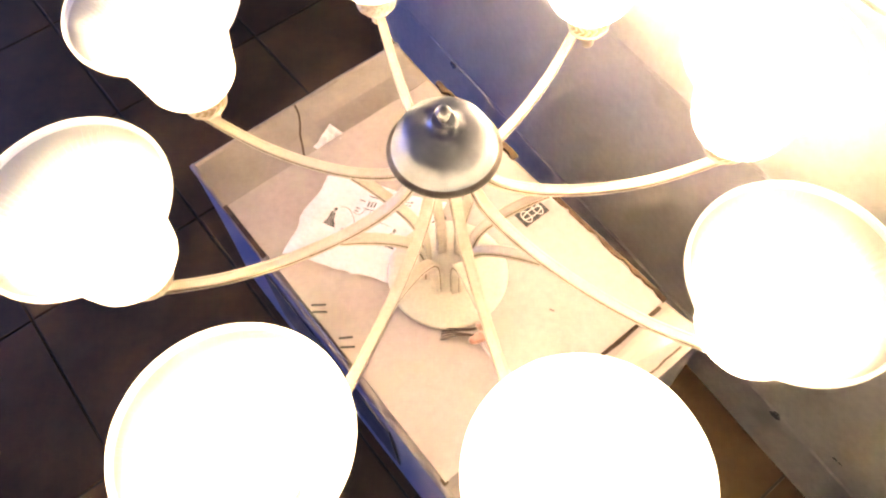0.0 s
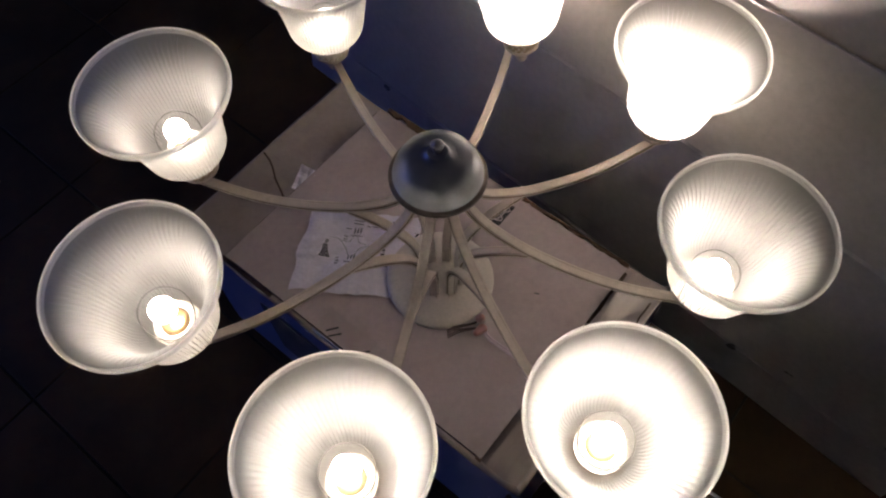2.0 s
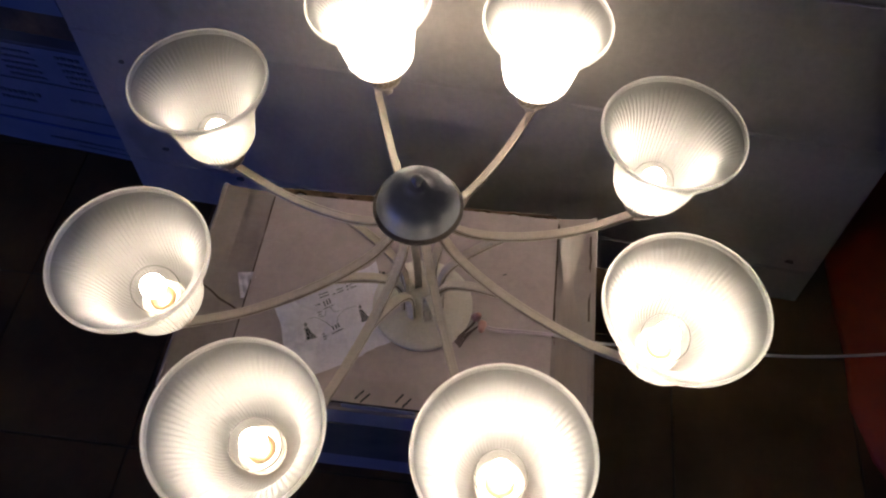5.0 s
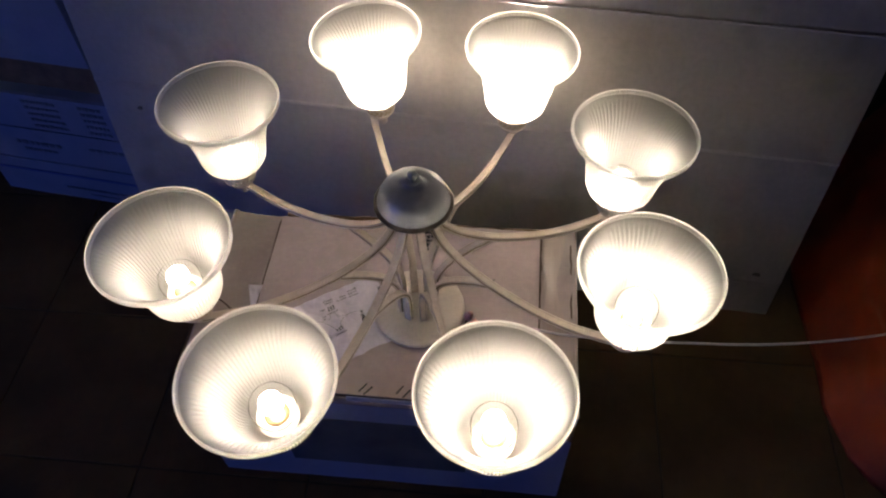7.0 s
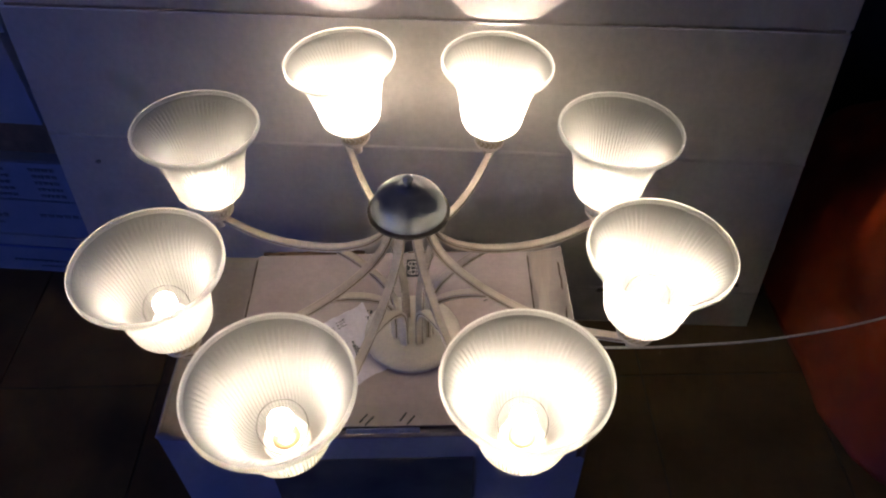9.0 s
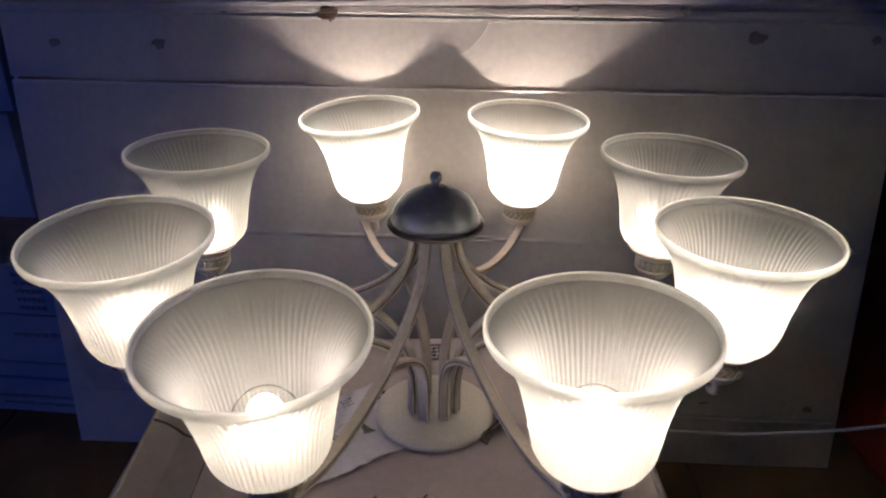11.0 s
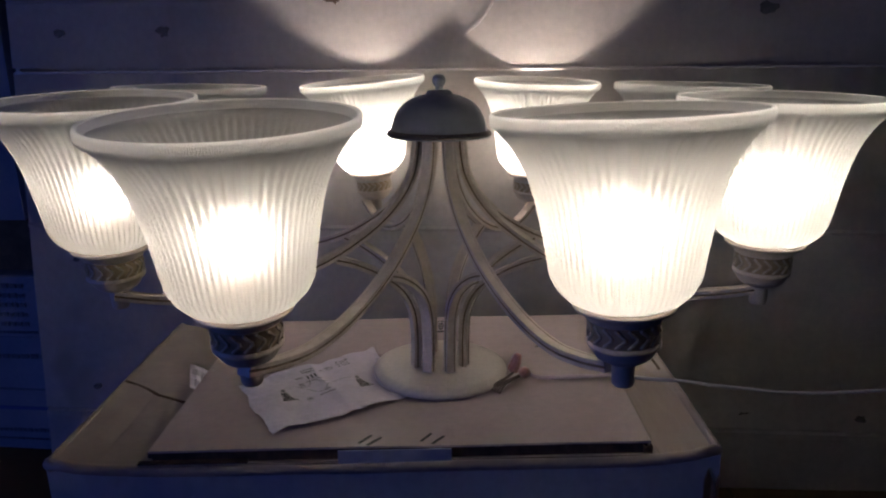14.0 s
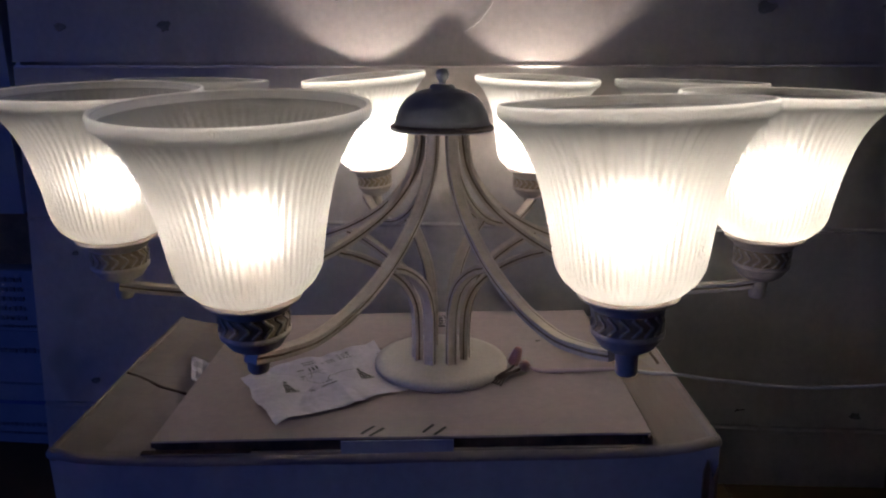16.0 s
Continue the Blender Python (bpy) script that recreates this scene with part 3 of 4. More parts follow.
for r, row in enumerate((0.040, 0.030)):
    x = -0.076
    while x < -0.057:
        w = rng.uniform(0.0022, 0.0042)
        bm = slab(bmesh.new(), x, row - 0.0030, SH, x + 0.0010, row + 0.0030, SH + 0.0005)
        slab(bm, x + 0.0010, row + rng.choice((-0.0028, 0.0, 0.0018)), SH, x + w - 0.0006, row + 0.0028, SH + 0.0005)
        part("printed_bar", bm, DARK_PRINT, sheet)
        x += w + 0.0014
part("speck", stroke(bmesh.new(), 0.098, 0.056, 0.103, 0.058, 0.0015), GREY_PRINT, sheet)
bm = slab(bmesh.new(), -0.079, -0.1402, 0.0006, 0.010, -0.1390, 0.0118, 0.0004)
part("front_patch", bm, CARD_BLUE_LIT, sheet, "pale taped patch on the front edge")
part("tape", panel(-0.082, -0.137, 0.0143, 0.013, -0.108, 0.0146, cuts=12, amount=0.0008), FILM, sheet, "wrinkled clear packing tape")


# torn brown edge and scraps on the small carton
def ragged(x0, x1, y, depth, z, h, n, seed):
    """A torn strip with a jagged long side."""
    g = random.Random(seed)
    bm = bmesh.new()
    low, high = [], []
    for k in range(n + 1):
        x = x0 + (x1 - x0) * k / n
        j = depth * g.uniform(0.25, 1.0)
        for zz, row in ((z, low), (z + h * g.uniform(0.6, 1.0), high)):
            row.append((bm.verts.new((x, y, zz)), bm.verts.new((x, y - j, zz))))
    for k in range(n):
        for a, b in ((low[k], low[k + 1]), (high[k], high[k + 1])):
            bm.faces.new((a[0], b[0], b[1], a[1]))
        for i in (0, 1):
            bm.faces.new((low[k][i], low[k + 1][i], high[k + 1][i], high[k][i]))
    for k in (0, n):
        bm.faces.new((low[k][0], low[k][1], high[k][1], high[k][0]))
    return bm


part("torn_edge", ragged(-0.226, -0.075, BY1 + 0.004, 0.012, H0 + 0.0055, 0.006, 18, 3), BROWN, carton, "torn brown corrugated edge")
part("torn_edge", ragged(-0.01, 0.165, BY1 + 0.001, 0.007, H0 + 0.0055, 0.004, 20, 5), BROWN, carton, "torn brown corrugated edge")
part("edge_strip", crowned(panel(BX1 - 0.006, BY0 + 0.004, H0 + 0.0040, BX1 + 0.0005, BY1 - 0.02, H0 + 0.0054, amount=0.0011)), TAPE, carton, "creased folded rim")
for cx, cy, r in ((-0.284, -0.129, 0.016), (0.198, -0.122, 0.016)):
    part("tape", crowned(panel(cx - r, cy - r * 0.55, H0 + 0.0069, cx + r * 0.8, cy + r * 0.5, H0 + 0.0075, cuts=10, amount=0.0018)), FILM, carton, "wrinkled clear packing tape")
# shade inside the slits is drawn as thin dark strips on the card
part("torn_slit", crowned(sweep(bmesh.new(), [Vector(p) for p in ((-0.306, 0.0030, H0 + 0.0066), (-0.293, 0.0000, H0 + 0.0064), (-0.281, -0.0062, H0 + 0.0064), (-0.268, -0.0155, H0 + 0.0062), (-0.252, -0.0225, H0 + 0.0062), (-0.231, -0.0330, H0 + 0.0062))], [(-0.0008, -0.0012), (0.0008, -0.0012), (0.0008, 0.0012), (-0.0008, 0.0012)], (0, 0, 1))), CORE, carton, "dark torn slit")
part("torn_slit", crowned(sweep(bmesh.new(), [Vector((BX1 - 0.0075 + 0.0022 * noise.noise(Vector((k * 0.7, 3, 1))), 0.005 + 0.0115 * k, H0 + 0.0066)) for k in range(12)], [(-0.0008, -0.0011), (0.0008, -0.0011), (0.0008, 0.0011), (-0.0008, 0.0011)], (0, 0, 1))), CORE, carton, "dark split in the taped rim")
part("torn_edge", ragged(0.170, 0.180, -0.018, 0.016, H0 + 0.0060, 0.0012, 6, 12), BROWN, carton, "torn brown scar")
part("torn_edge", ragged(0.184, 0.205, -0.003, 0.005, H0 + 0.0060, 0.0012, 8, 13), BROWN, carton, "torn brown scar")
part("corner_tear", ragged(0.207, 0.2185, BY0 - 0.0005, 0.004, H0 - 0.055, 0.055, 4, 9), BROWN, carton, "torn brown corner")

for a, b in (((BX0, BY0, H0), (BX1, BY0, H0)), ((BX0, BY0, H0), (BX0, BY1, H0)), ((BX1, BY0, H0), (BX1, BY1, H0))):
    pts = []
    for k in range(25):
        p = Vector(a).lerp(Vector(b), k / 24)
        n1, n2 = noise.noise(p * 14), noise.noise(p * 9 + Vector((5, 0, 0)))
        inward = Vector((0.003 if a[0] == b[0] == BX0 else -0.003 if a[0] == b[0] else 0, 0.003 if a[1] == b[1] else 0, 0.0015))
        pts.append(p + inward + Vector((n1, n1, n2)) * 0.0012)
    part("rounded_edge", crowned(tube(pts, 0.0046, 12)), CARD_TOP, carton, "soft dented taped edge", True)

scrap = bmesh.new()
bmesh.ops.create_grid(scrap, x_segments=10, y_segments=8, size=0.5)
for v in scrap.verts:
    x, y = v.co.x, v.co.y
    v.co = Vector((x * 0.022, y * 0.034, 0.006 + 0.010 * abs(x) + 0.007 * noise.noise(Vector((x * 3, y * 3, 2)))))
bmesh.ops.solidify(scrap, geom=scrap.faces[:], thickness=0.0006)
tagged(part("paper_scrap", scrap, PAPER, None, at=plan(-0.236, 0.008, ZT + 0.0055, 20, 12, 20)), "small torn crumpled scrap of white paper on a carton", "paper")


# ---------------------------------------------------------------- assembly leaflet under the base plate
def leaflet_point(u, v, over=0.0):
    """A spot of the creased sheet, over metres above it; u and v run along its long and short side."""
    A, B, D = Vector((-0.188, -0.026, 0)), Vector((-0.133, -0.124, 0)), Vector((-0.070, 0.055, 0))
    edge = 0.045 * noise.noise(Vector((u * 3, v * 3, 7.0))) + 0.006 * noise.noise(Vector((u * 13, v * 13, 7.0)))
    p = A + (D - A) * (u + edge * abs(2 * u - 1) ** 5) + (B - A) * (v + edge * 1.4 * abs(2 * v - 1) ** 5)
    far = max(0.0, min(1.0, (p.length - 0.066) / 0.03))
    fold = 0.0085 * abs(noise.noise(Vector((u * 2.4, v * 2.0, 1.3)))) + 0.0026 * abs(noise.noise(Vector((u * 5.5, v * 5, 4.1)))) + 0.0007 * abs(noise.noise(Vector((u * 15, v * 13, 2.1))))
    crease = 0.0016 * max(0.0, 1 - abs(u - 0.50) / 0.06) + 0.0012 * max(0.0, 1 - abs(v - 0.55 - 0.1 * u) / 0.05)
    wave = 0.0035 * max(0.0, (v - 0.7) / 0.3) * (0.5 + 0.5 * math.sin(u * 11.0))
    p.z = 0.0002 + over + far * (0.0010 + fold + crease + wave)
    return p


def leaflet():
    nu, nv = 110, 90
    bm = bmesh.new()
    grid = [[bm.verts.new(leaflet_point(i / nu, j / nv)) for j in range(nv + 1)] for i in range(nu + 1)]
    for i in range(nu):
        for j in range(nv):
            bm.faces.new((grid[i][j], grid[i + 1][j], grid[i + 1][j + 1], grid[i][j + 1]))
    return bm


def ink_line(bm, points, w):
    """A thin printed line over the sheet through (u, v) points."""
    path = spline([(u, v, 0) for u, v in points], 6) if len(points) > 2 else [Vector((*points[0], 0)).lerp(Vector((*points[1], 0)), k / 4) for k in range(5)]
    rows = []
    for k, c in enumerate(path):
        d = path[min(k + 1, len(path) - 1)] - path[max(k - 1, 0)]
        n = Vector((-d.y, d.x, 0)).normalized() * w * 0.5
        rows.append([bm.verts.new(leaflet_point(q.x, q.y, 0.0004)) for q in (c - n, c + n)])
    for a, b in zip(rows, rows[1:]):
        bm.faces.new((a[0], b[0], b[1], a[1]))
    return bm


leaf = thing("leaflet", plan(0, 0, 0.0012), "creased white assembly leaflet with small drawings on cardboard", "leaflet")
part("sheet", leaflet(), PAPER, leaf, smooth=True)
for cu, cv in ((0.215, 0.475), (0.715, 0.540)):
    bm = bmesh.new()
    for k in range(13):         # hatched bell, wider at its mouth
        y = -0.055 + 0.012 * k
        half = 0.018 + 0.030 * (k / 12) ** 1.7
        ink_line(bm, ((cu - half + y * 0.1, cv + y), (cu + half + y * 0.1, cv + y + 0.012)), 0.0085)
    for y, half in ((-0.105, 0.008), (-0.090, 0.013), (-0.072, 0.009)):
        ink_line(bm, ((cu - half, cv + y), (cu + half, cv + y)), 0.013)
    part("lamp_drawing", bm, DARK_PRINT, leaf, "dark printed drawing of a lamp")
bm = bmesh.new()
for line in (((0.235, 0.33), (0.31, 0.34), (0.38, 0.44), (0.425, 0.55)), ((0.685, 0.42), (0.58, 0.40), (0.50, 0.46), (0.465, 0.56)), ((0.34, 0.35), (0.40, 0.36), (0.43, 0.27)), ((0.55, 0.39), (0.49, 0.38), (0.465, 0.30))):
    ink_line(bm, line, 0.006)
part("line_drawing", bm, PALE_PRINT, leaf)
for cu, cv in ((0.455, 0.225), (0.455, 0.565)):
    bm = bmesh.new()
    for k in (-1, 0, 1):
        ink_line(bm, ((cu + k * 0.026, cv - 0.03), (cu + k * 0.026, cv + 0.03)), 0.012)
    ink_line(bm, ((cu - 0.055, cv + 0.058), (cu + 0.055, cv + 0.066)), 0.008)
    part("lamp_drawing", bm, GREY_PRINT, leaf, "small printed candle fittings")
for cu, cv, n, w in ((0.36, 0.29, 2, 0.035), (0.37, 0.20, 1, 0.05), (0.335, 0.57, 3, 0.03), (0.45, 0.10, 2, 0.09), (0.60, 0.12, 2, 0.06), (0.54, 0.16, 1, 0.03)):
    for k in range(n):
        part("printed_row", ink_line(bmesh.new(), ((cu - w / 2, cv + k * 0.035), (cu + w / 2, cv + k * 0.035 + w * 0.2)), 0.010), GREY_PRINT, leaf)
for k in range(3):
    for j in range(4):
        u, v, w = 0.66 + 0.024 * j + rng.uniform(0, 0.008), 0.10 + 0.042 * k + rng.uniform(-0.006, 0.006), rng.uniform(0.008, 0.018)
        part("printed_bar", ink_line(bmesh.new(), ((u, v), (u + w, v + 0.006)), rng.uniform(0.012, 0.026)), GREY_PRINT, leaf)


# ---------------------------------------------------------------- wiring
nuts = thing("wire_connector", plan(0.071, -0.018, 0.002), "pink twist-on connectors joining thin dark wires beside the lamp base", "connector")
for x, y, lean, turn in ((-0.002, 0.006, 12, 30), (0.008, 0.000, 42, -25)):
    bm = lathe([(0.0, 0.0), (0.0050, 0.0), (0.0056, 0.002), (0.0052, 0.006), (0.0044, 0.0105), (0.0034, 0.0155), (0.0022, 0.0180), (0.0, 0.0185)], 36, 0.0004, 9, rib_rows=lambda z, i: 1.0)
    part("connector_cap", bm, RED_PLASTIC, nuts, smooth=True, at=plan(x, y, 0.005, lean * 1.3, lean * 0.8, turn))
for k, (dx, dy, hz) in enumerate(((-0.003, 0.007, 0.006), (-0.001, 0.005, 0.007), (0.008, 0.001, 0.006), (0.007, -0.001, 0.005), (0.010, 0.000, 0.004))):
    s0 = 0.0022 * (k - 2)
    pts = spline([(-0.022 + s0, -0.030 - s0, 0.0012), (-0.014 + s0 * 0.7, -0.020 - s0 * 0.6, 0.0045), (dx * 0.5 - 0.003, dy - 0.007 + s0 * 0.4, hz * 0.75), (dx, dy, hz)], 6)
    part("thin_wire", tube(pts, 0.0008, 8), WIRE_DARK, nuts, smooth=True)
cable = thing("cable", plan(0, 0, 0), "thin white supply cable running from the lamp across the room", "cable")
for dy in (-0.0016, 0.0016):
    lead = spline([(0.079, -0.020 + dy, 0.0095), (0.092, -0.024 + dy, 0.0048), (0.125, -0.023 + dy, 0.0042), (0.160, -0.022 + dy * 0.8, 0.0042), (0.172, -0.0222, 0.0035)], 6)
    part("lead", tube(lead, 0.0012, 8), PINK_WIRE, cable, "pinkish insulated lead", True)
flex = spline([(0.168, -0.0222, 0.0040), (0.195, -0.024, 0.0005), (0.222, -0.024, -0.0020), (0.270, -0.018, -0.0125), (0.36, -0.008, -0.026), (0.50, 0.000, -0.023), (0.66, 0.030, -0.019), (0.90, 0.10, -0.004), (1.30, 0.22, 0.036), (2.095, 0.40, 0.12)], 8)
part("sheath", tube(flex, 0.0017, 10), CABLE, cable, "white outer sheath", True)


# ---------------------------------------------------------------- the large carton behind
big = thing("large_carton", plan(0, 0.273, FLOOR, -6.28, 0, -4.29), "large white cardboard carton leaning upright with creases and dark holes", "carton")
L0, L1 = -0.588, 0.600


def creased_face(z0, z1, creases, y=0.0, thick=0.006, seed=0):
    """A board face with soft horizontal creases (height, depth, half-width), falling a little to one side."""
    rows = {z0, z1}
    for h, d, w in creases:
        rows |= {h - w * 2, h - w, h, h + w, h + w * 2}
    k = z0
    while k < z1:
        if all(abs(k - h) > w * 2.5 for h, d, w in creases):
            rows.add(k)
        k += 0.04
    rows = sorted(rows)
    cols = [L0 + (L1 - L0) * i / 60 for i in range(61)]
    bm = bmesh.new()
    grid = []
    for z in rows:
        line = []
        for x in cols:
            dy = 0.0022 * noise.noise(Vector((x * 3, z * 4, seed))) + 0.0006 * noise.noise(Vector((x * 14, z * 17, seed + 3)))
            for h, d, w in creases:
                dist = abs(z - h)
                if dist < w * 1.5:
                    dy += d * (1 - dist / (w * 1.5)) * (0.75 + 0.5 * noise.noise(Vector((x * 5, h * 9, 1))))
                elif dist < w * 2.2:
                    dy -= d * 0.35
            zz = z - (0.017 * x if z > z0 + 0.01 or z0 > 0 else 0)
            line.append(bm.verts.new((x, y + dy, zz)))
        grid.append(line)
    for a, b in zip(grid, grid[1:]):
        for i in range(60):
            bm.faces.new((a[i], a[i + 1], b[i + 1], b[i]))
    bmesh.ops.solidify(bm, geom=bm.faces[:], thickness=-thick)
    return bm


part("front_panel", creased_face(0.0, 0.5715, [(0.0905, 0.0030, 0.0016), (0.361, -0.0024, 0.0018)], -0.0004), CARD_BIG, big, "white board face with horizontal creases")
part("front_panel", creased_face(0.5768, 0.6745, [(0.664, 0.0022, 0.0014)], -0.0010), CARD_BIG, big, "white board face with a lip")
part("upper_panel", creased_face(0.6790, 1.02, [(0.688, 0.002, 0.0012), (0.716, 0.0014, 0.0012), (0.745, 0.001, 0.0012)], 0.003, seed=5), CARD_BIG, big, "upper board face with a folded lip")
edge = [Vector((x, -0.0018 + 0.0022 * noise.noise(Vector((x * 3, 0.572 * 4, 0))), 0.5708 - 0.017 * x + 0.0005 * noise.noise(Vector((x * 12, 3, 1))))) for x in [L0 + 0.004 + (L1 - L0 - 0.008) * k / 60 for k in range(61)]]
part("folded_edge", tube(edge, 0.0017, 8), CARD_BIG, big, "worn folded edge along a crease", True)
part("body", slab(bmesh.new(), L0 + 0.004, 0.045, 0.0, L1 - 0.004, 0.30, 1.0, 0.004), CARD_BIG, big)
for x in (L0, L1 - 0.006):
    part("side_panel", slab(bmesh.new(), x, 0.006, 0.0, x + 0.006, 0.046, 0.99), CARD_BIG, big)
part("lip", panel(-0.34, -0.0030, 0.6775, 0.42, -0.0005, 0.6825, cuts=30, amount=0.0012), CARD_BIG, big, "bright folded lip")


scratch = spline([(0.070, -0.0034, 0.653), (0.061, -0.0034, 0.638), (0.048, -0.0034, 0.624), (0.033, -0.0034, 0.614)], 6)
part("scratch", tube(scratch, 0.0006, 6), CABLE, big, "thin curved pale scratch", True)


def blot(r, seed):
    """A ragged flat hole mark, standing on xz."""
    g = random.Random(seed)
    bm = bmesh.new()
    ring = []
    for k in range(14):
        a = 2 * math.pi * k / 14
        q = r * g.uniform(0.65, 1.15)
        ring.append((q * 1.15 * math.cos(a), q * 0.85 * math.sin(a)))
    f = [bm.verts.new((x, -0.0006, z)) for x, z in ring]
    b = [bm.verts.new((x, 0.0030, z)) for x, z in ring]
    bm.faces.new(f)
    for k in range(14):
        bm.faces.new((f[k], f[(k + 1) % 14], b[(k + 1) % 14], b[k]))
    return bm


# shade inside the holes is the dark colour of flat marks
for i, (x, z, r) in enumerate(((-0.515, 0.338, 0.0085), (-0.370, 0.336, 0.0105), (0.410, 0.342, 0.0125), (0.556, 0.340, 0.007), (-0.378, -0.203, 0.0085), (0.323, -0.213, 0.008), (0.403, -0.187, 0.0095), (0.552, -0.190, 0.009), (-0.277, 0.381, 0.0095), (0.180, 0.379, 0.0065), (0.316, 0.375, 0.0065), (-0.008, 0.408, 0.008), (-0.505, -0.155, 0.007), (-0.520, 0.03, 0.006))):
    part("hole", blot(r * 0.85, i), HOLE_SHADE, big, "ragged dark punched hole", at=plan(x * 1.003, -0.0012, (z - FLOOR) * 1.006 + 0.017 * 0))
torn = part("torn_hole", blot(0.0125, 40), BROWN, big, "torn hole baring brown ribbed board", at=plan(-0.139, -0.0018, (0.374 - FLOOR) * 1.006))
for k in range(4):
    part("rib", slab(bmesh.new(), -0.0105 + abs(k - 1.5) * 0.001, -0.0020, -0.008 + k * 0.0044, 0.0105 - abs(k - 1.5) * 0.001, -0.0004, -0.0060 + k * 0.0044, 0.0004), WIRE_DARK, torn)


# ---------------------------------------------------------------- cartons stacked at the side
def side_carton(z0, z1, dx, dy, dark, seed, label):
    ob = thing("stacked_carton", plan(-0.80 + dx, 0.408 + dy, z0, 0, 0, -6.8), label, "carton", "stacked cartons")
    h = z1 - z0 - 0.0015
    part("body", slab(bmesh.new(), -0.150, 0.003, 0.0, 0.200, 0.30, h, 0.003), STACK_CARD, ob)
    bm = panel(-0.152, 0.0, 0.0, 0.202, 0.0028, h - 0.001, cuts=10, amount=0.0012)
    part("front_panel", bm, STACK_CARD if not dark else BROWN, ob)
    return ob, h


def text_row(ob, x, z, length, size, seed, mat, name="printed_bar"):
    g = random.Random(seed)
    end = x + length
    while x < end:
        w = size * g.uniform(0.5, 1.6)
        part(name, slab(bmesh.new(), x, -0.0022, z, min(x + w, end), -0.0014, z + size * g.uniform(0.8, 1.0)), mat, ob)
        x += w + size * 0.5


c1, h = side_carton(FLOOR, -0.187, 0.0, 0.0, False, 1, "pale carton with a printed blue stripe, bottom of a stack")
part("printed_stripe", slab(bmesh.new(), -0.140, -0.0022, 0.068, 0.195, -0.0014, 0.074), BLUE_PRINT, c1, "dark blue printed stripe")
text_row(c1, 0.00, 0.030, 0.19, 0.006, 11, STACK_INK)
text_row(c1, 0.05, 0.016, 0.15, 0.004, 12, STACK_INK)
c2, h = side_carton(-0.187, -0.100, 0.004, 0.002, False, 2, "pale printed carton lying in a stack")
text_row(c2, -0.06, 0.045, 0.10, 0.010, 13, STACK_INK)
text_row(c2, -0.05, 0.028, 0.07, 0.007, 14, STACK_INK)
text_row(c2, 0.10, 0.050, 0.10, 0.008, 15, STACK_INK)
c3, h = side_carton(-0.100, -0.002, -0.003, -0.002, False, 3, "pale carton with a table of dark printed lines in a stack")
for k in range(5):
    text_row(c3, 0.02, 0.018 + 0.015 * k, 0.07, 0.006, 20 + k, STACK_INK)
    text_row(c3, 0.135, 0.018 + 0.015 * k, 0.045, 0.007, 30 + k, STACK_INK)
text_row(c3, -0.12, 0.006, 0.32, 0.004, 40, STACK_INK)
side_carton(-0.002, 0.082, -0.004, 0.024, True, 4, "brown carton set back in the stack of pale cartons")
c5, h = side_carton(0.082, 0.242, 0.0, -0.006, False, 5, "plain pale carton near the top of a stack")
# the hand hole's inner shade is a flat dark piece on the panel
part("hand_hole", slab(bmesh.new(), -0.015, -0.0030, 0.055, 0.004, -0.0012, 0.062, 0.0006), DARK_PRINT, c5, "small dark hand hole")
side_carton(0.242, 0.56, 0.006, 0.002, False, 6, "tall plain pale carton on top of a stack")


# ---------------------------------------------------------------- sack and other things at the other side
def heap(rx, ry, h, seed, folds, lump):
    """A slumped sack with vertical folds, its flat foot at 0."""
    bm = bmesh.new()
    nu, nv = 96, 40
    rows = []
    for j in range(nv + 1):
        t2 = j / nv
        prof = (1 - t2 ** 2.6) ** 0.5 * (1 - 0.18 * t2)
        row = []
        for i in range(nu):
            a = 2 * math.pi * i / nu
            d = Vector((math.copysign(abs(math.cos(a)) ** 0.6, math.cos(a)), math.copysign(abs(math.sin(a)) ** 0.6, math.sin(a)), t2 * 1.4))
            w = 1 + lump * noise.noise(d * 1.7 + Vector((seed, 0, 0))) + 0.06 * noise.noise(Vector((a * folds / 6.28 * 2, t2 * 1.5, seed))) * (0.4 + t2) + 0.02 * noise.noise(d * 9)
            row.append(bm.verts.new((rx * prof * w * d.x, ry * prof * w * d.y, h * (t2 + (0.05 * noise.noise(d * 3 + Vector((0, seed, 0))) if 0 < j else 0)))))
        rows.append(row)
    for a, b in zip(rows, rows[1:]):
        for i in range(nu):
            bm.faces.new((a[i], a[(i + 1) % nu], b[(i + 1) % nu], b[i]))
    bm.faces.new(rows[0])
    bm.faces.new(rows[-1])
    return bm


def rolled_mouth(rx, ry, z, r, seed):
    """The gathered, rolled rim of an open sack."""
    pts = []
    for k in range(73):
        a = 2 * math.pi * (k % 72) / 72
        w = 1 + 0.22 * noise.noise(Vector((math.cos(a) * 1.6, math.sin(a) * 1.6, seed)))
        pts.append(Vector((rx * w * math.cos(a), ry * w * math.sin(a), z + 0.030 * noise.noise(Vector((math.cos(a) * 2.2, math.sin(a) * 2.2, seed + 4))))))
    bm = tube(pts, r, 10)
    for v in bm.verts:
        v.co += Vector((noise.noise(v.co * 22), noise.noise(v.co * 22 + Vector((3, 0, 0))), noise.noise(v.co * 22 + Vector((0, 5, 0))))) * r * 0.55
    return bm


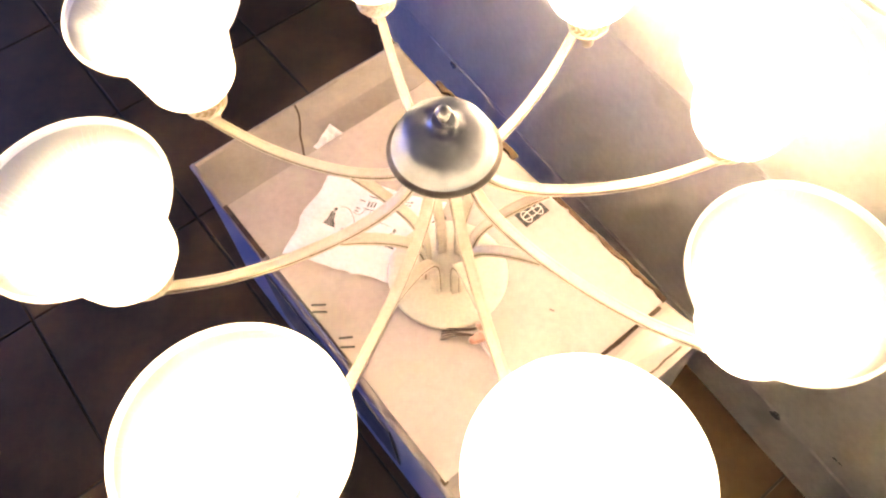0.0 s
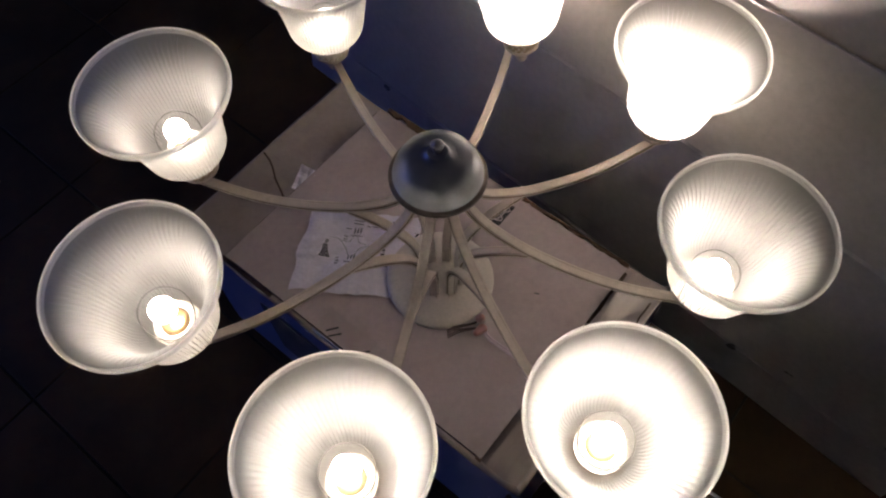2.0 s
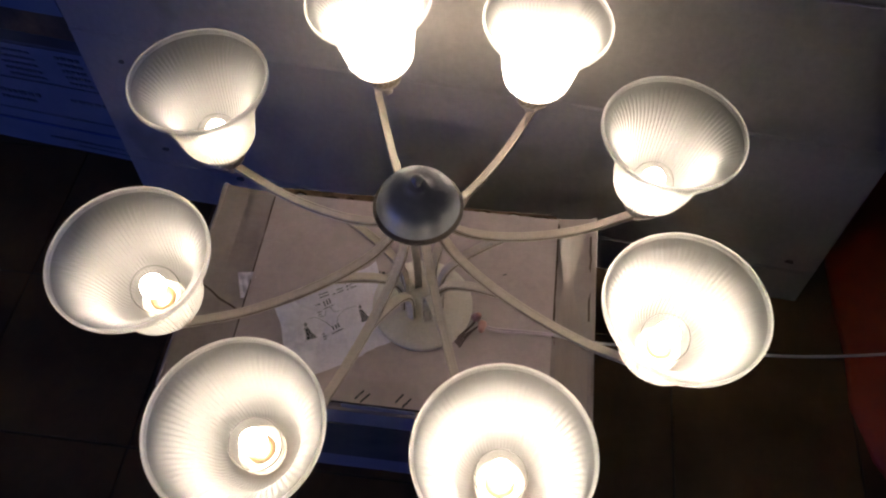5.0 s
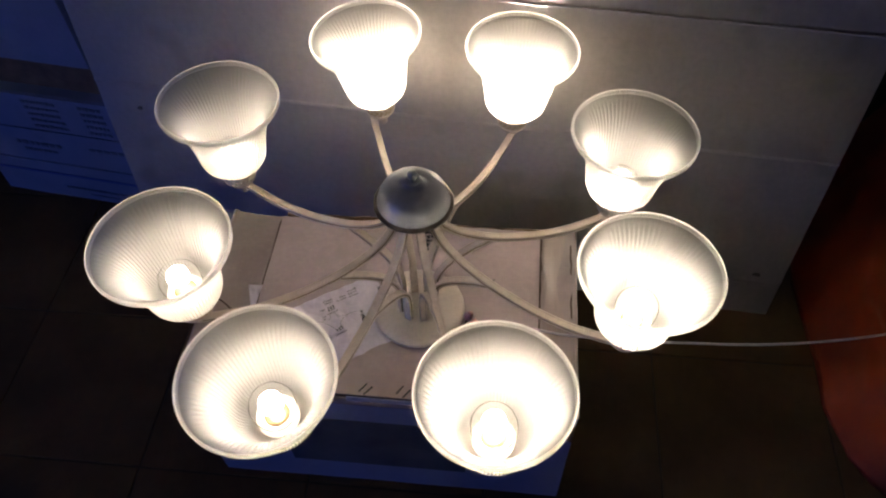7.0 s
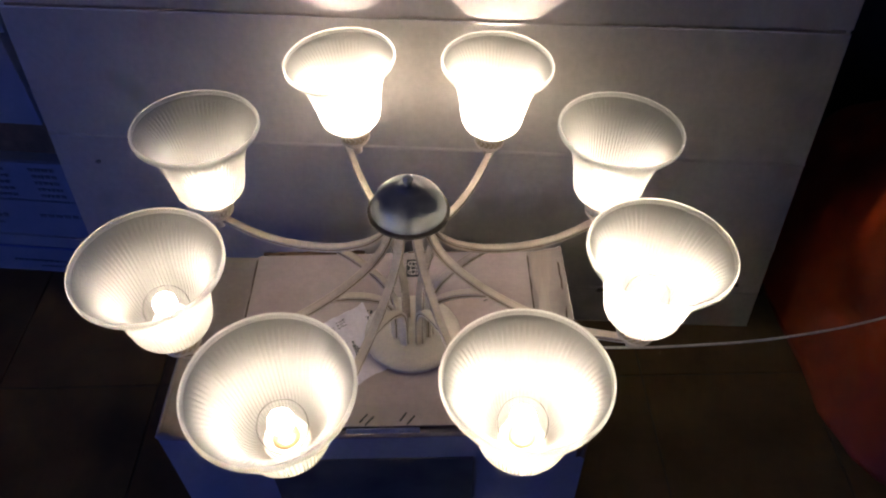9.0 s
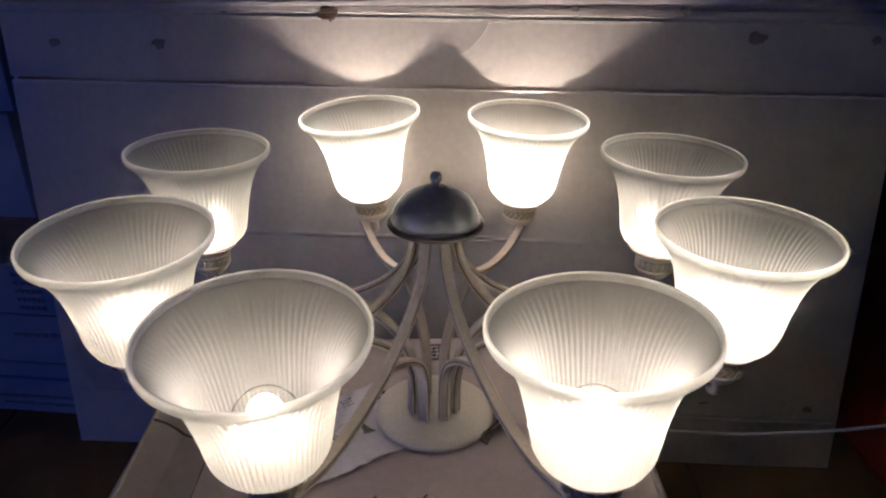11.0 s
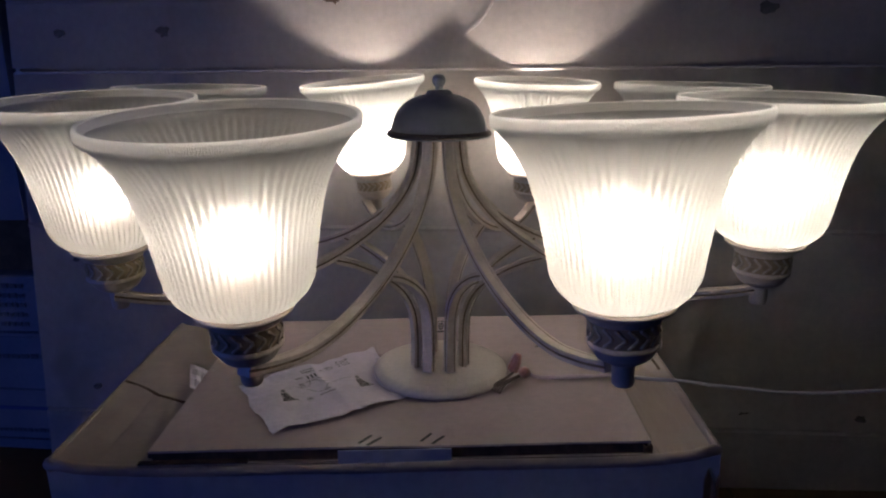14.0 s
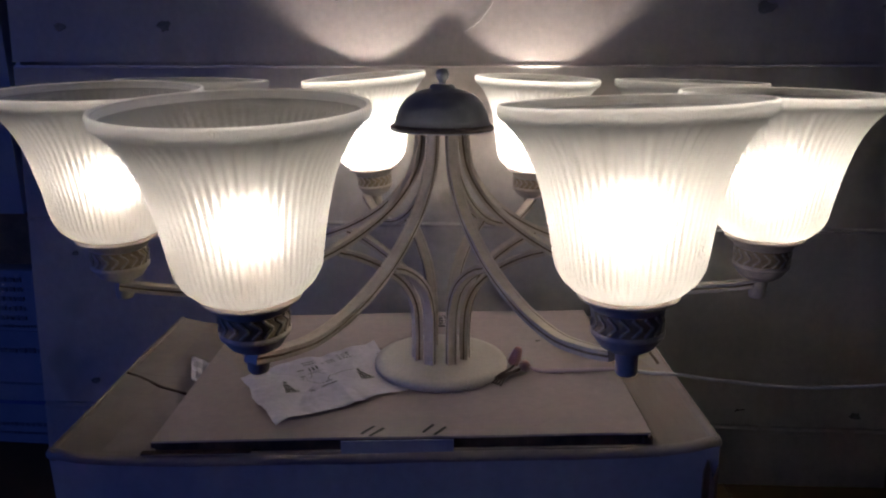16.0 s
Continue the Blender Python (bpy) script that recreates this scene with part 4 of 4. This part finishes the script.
sack = thing("sack", plan(0.965, 0.26, FLOOR, 0, 0, -8), "slumped orange woven plastic sack standing on the tiled floor", "sack")
part("body", heap(0.29, 0.38, 0.43, 2.0, 16, 0.17), SACK, sack, smooth=True)
part("rolled_mouth", rolled_mouth(0.165, 0.225, 0.385, 0.024, 3.0), SACK, sack, "gathered rolled rim", True)
bag = thing("bin_bag", plan(0.92, 0.86, FLOOR), "black plastic bag slumped against the shop wall", "bag")
part("body", heap(0.22, 0.20, 0.52, 7.0, 9, 0.16), DARK_SACK, bag, smooth=True)
part("rolled_mouth", rolled_mouth(0.085, 0.080, 0.485, 0.016, 8.0), DARK_SACK, bag, "gathered plastic rim", True)
# added basin; its saturated blue stands in for an unidentified blue glow
basin = thing("basin", plan(-1.17, 0.455, FLOOR), "round blue plastic basin, stand-in for a blue glow near the floor", "basin")
part("bowl", lathe([(0.0, 0.004), (0.11, 0.004), (0.155, 0.12), (0.160, 0.12), (0.115, 0.0), (0.0, 0.0)], 48), BLUE_PLASTIC, basin, smooth=True)
part("rim", lathe([(0.154, 0.118), (0.168, 0.118), (0.171, 0.122), (0.166, 0.127), (0.154, 0.124), (0.154, 0.118)], 48), BLUE_PLASTIC, basin, "rolled blue rim", True)

# window in the side wall, by which the dusk light enters
win = thing("window_1", plan(X0 - 0.05, -1.1, -0.12), "plain shop window with a dark frame", "window", kind="structure")
for b in ((-0.65, 0.0, 0.65, 0.04), (-0.65, 0.86, 0.65, 0.9), (-0.65, 0.04, -0.61, 0.86), (0.61, 0.04, 0.65, 0.86), (-0.02, 0.04, 0.02, 0.86)):
    part("window_frame", slab(bmesh.new(), -0.02, b[0], b[1], 0.02, b[2], b[3], 0.003), DARK_PRINT, win)

# ---------------------------------------------------------------- floor tiles
bm = slab(bmesh.new(), -0.1383, -0.1383, -0.012, 0.1383, 0.1383, 0.0, 0.0015)
tile = part("tile", bm, TILE)
for i in range(-8, 8):
    for j in range(-8, 6):
        x, y = -0.735 + 0.14 + 0.28 * (i + 2), 0.125 + 0.14 + 0.28 * j
        if X0 < x - 0.14 and x + 0.14 < X1 and Y0 < y - 0.14 and y + 0.14 < Y1:
            place("tile", tile.data, floor, "", plan(x, y, FLOOR))
bpy.data.objects.remove(tile)
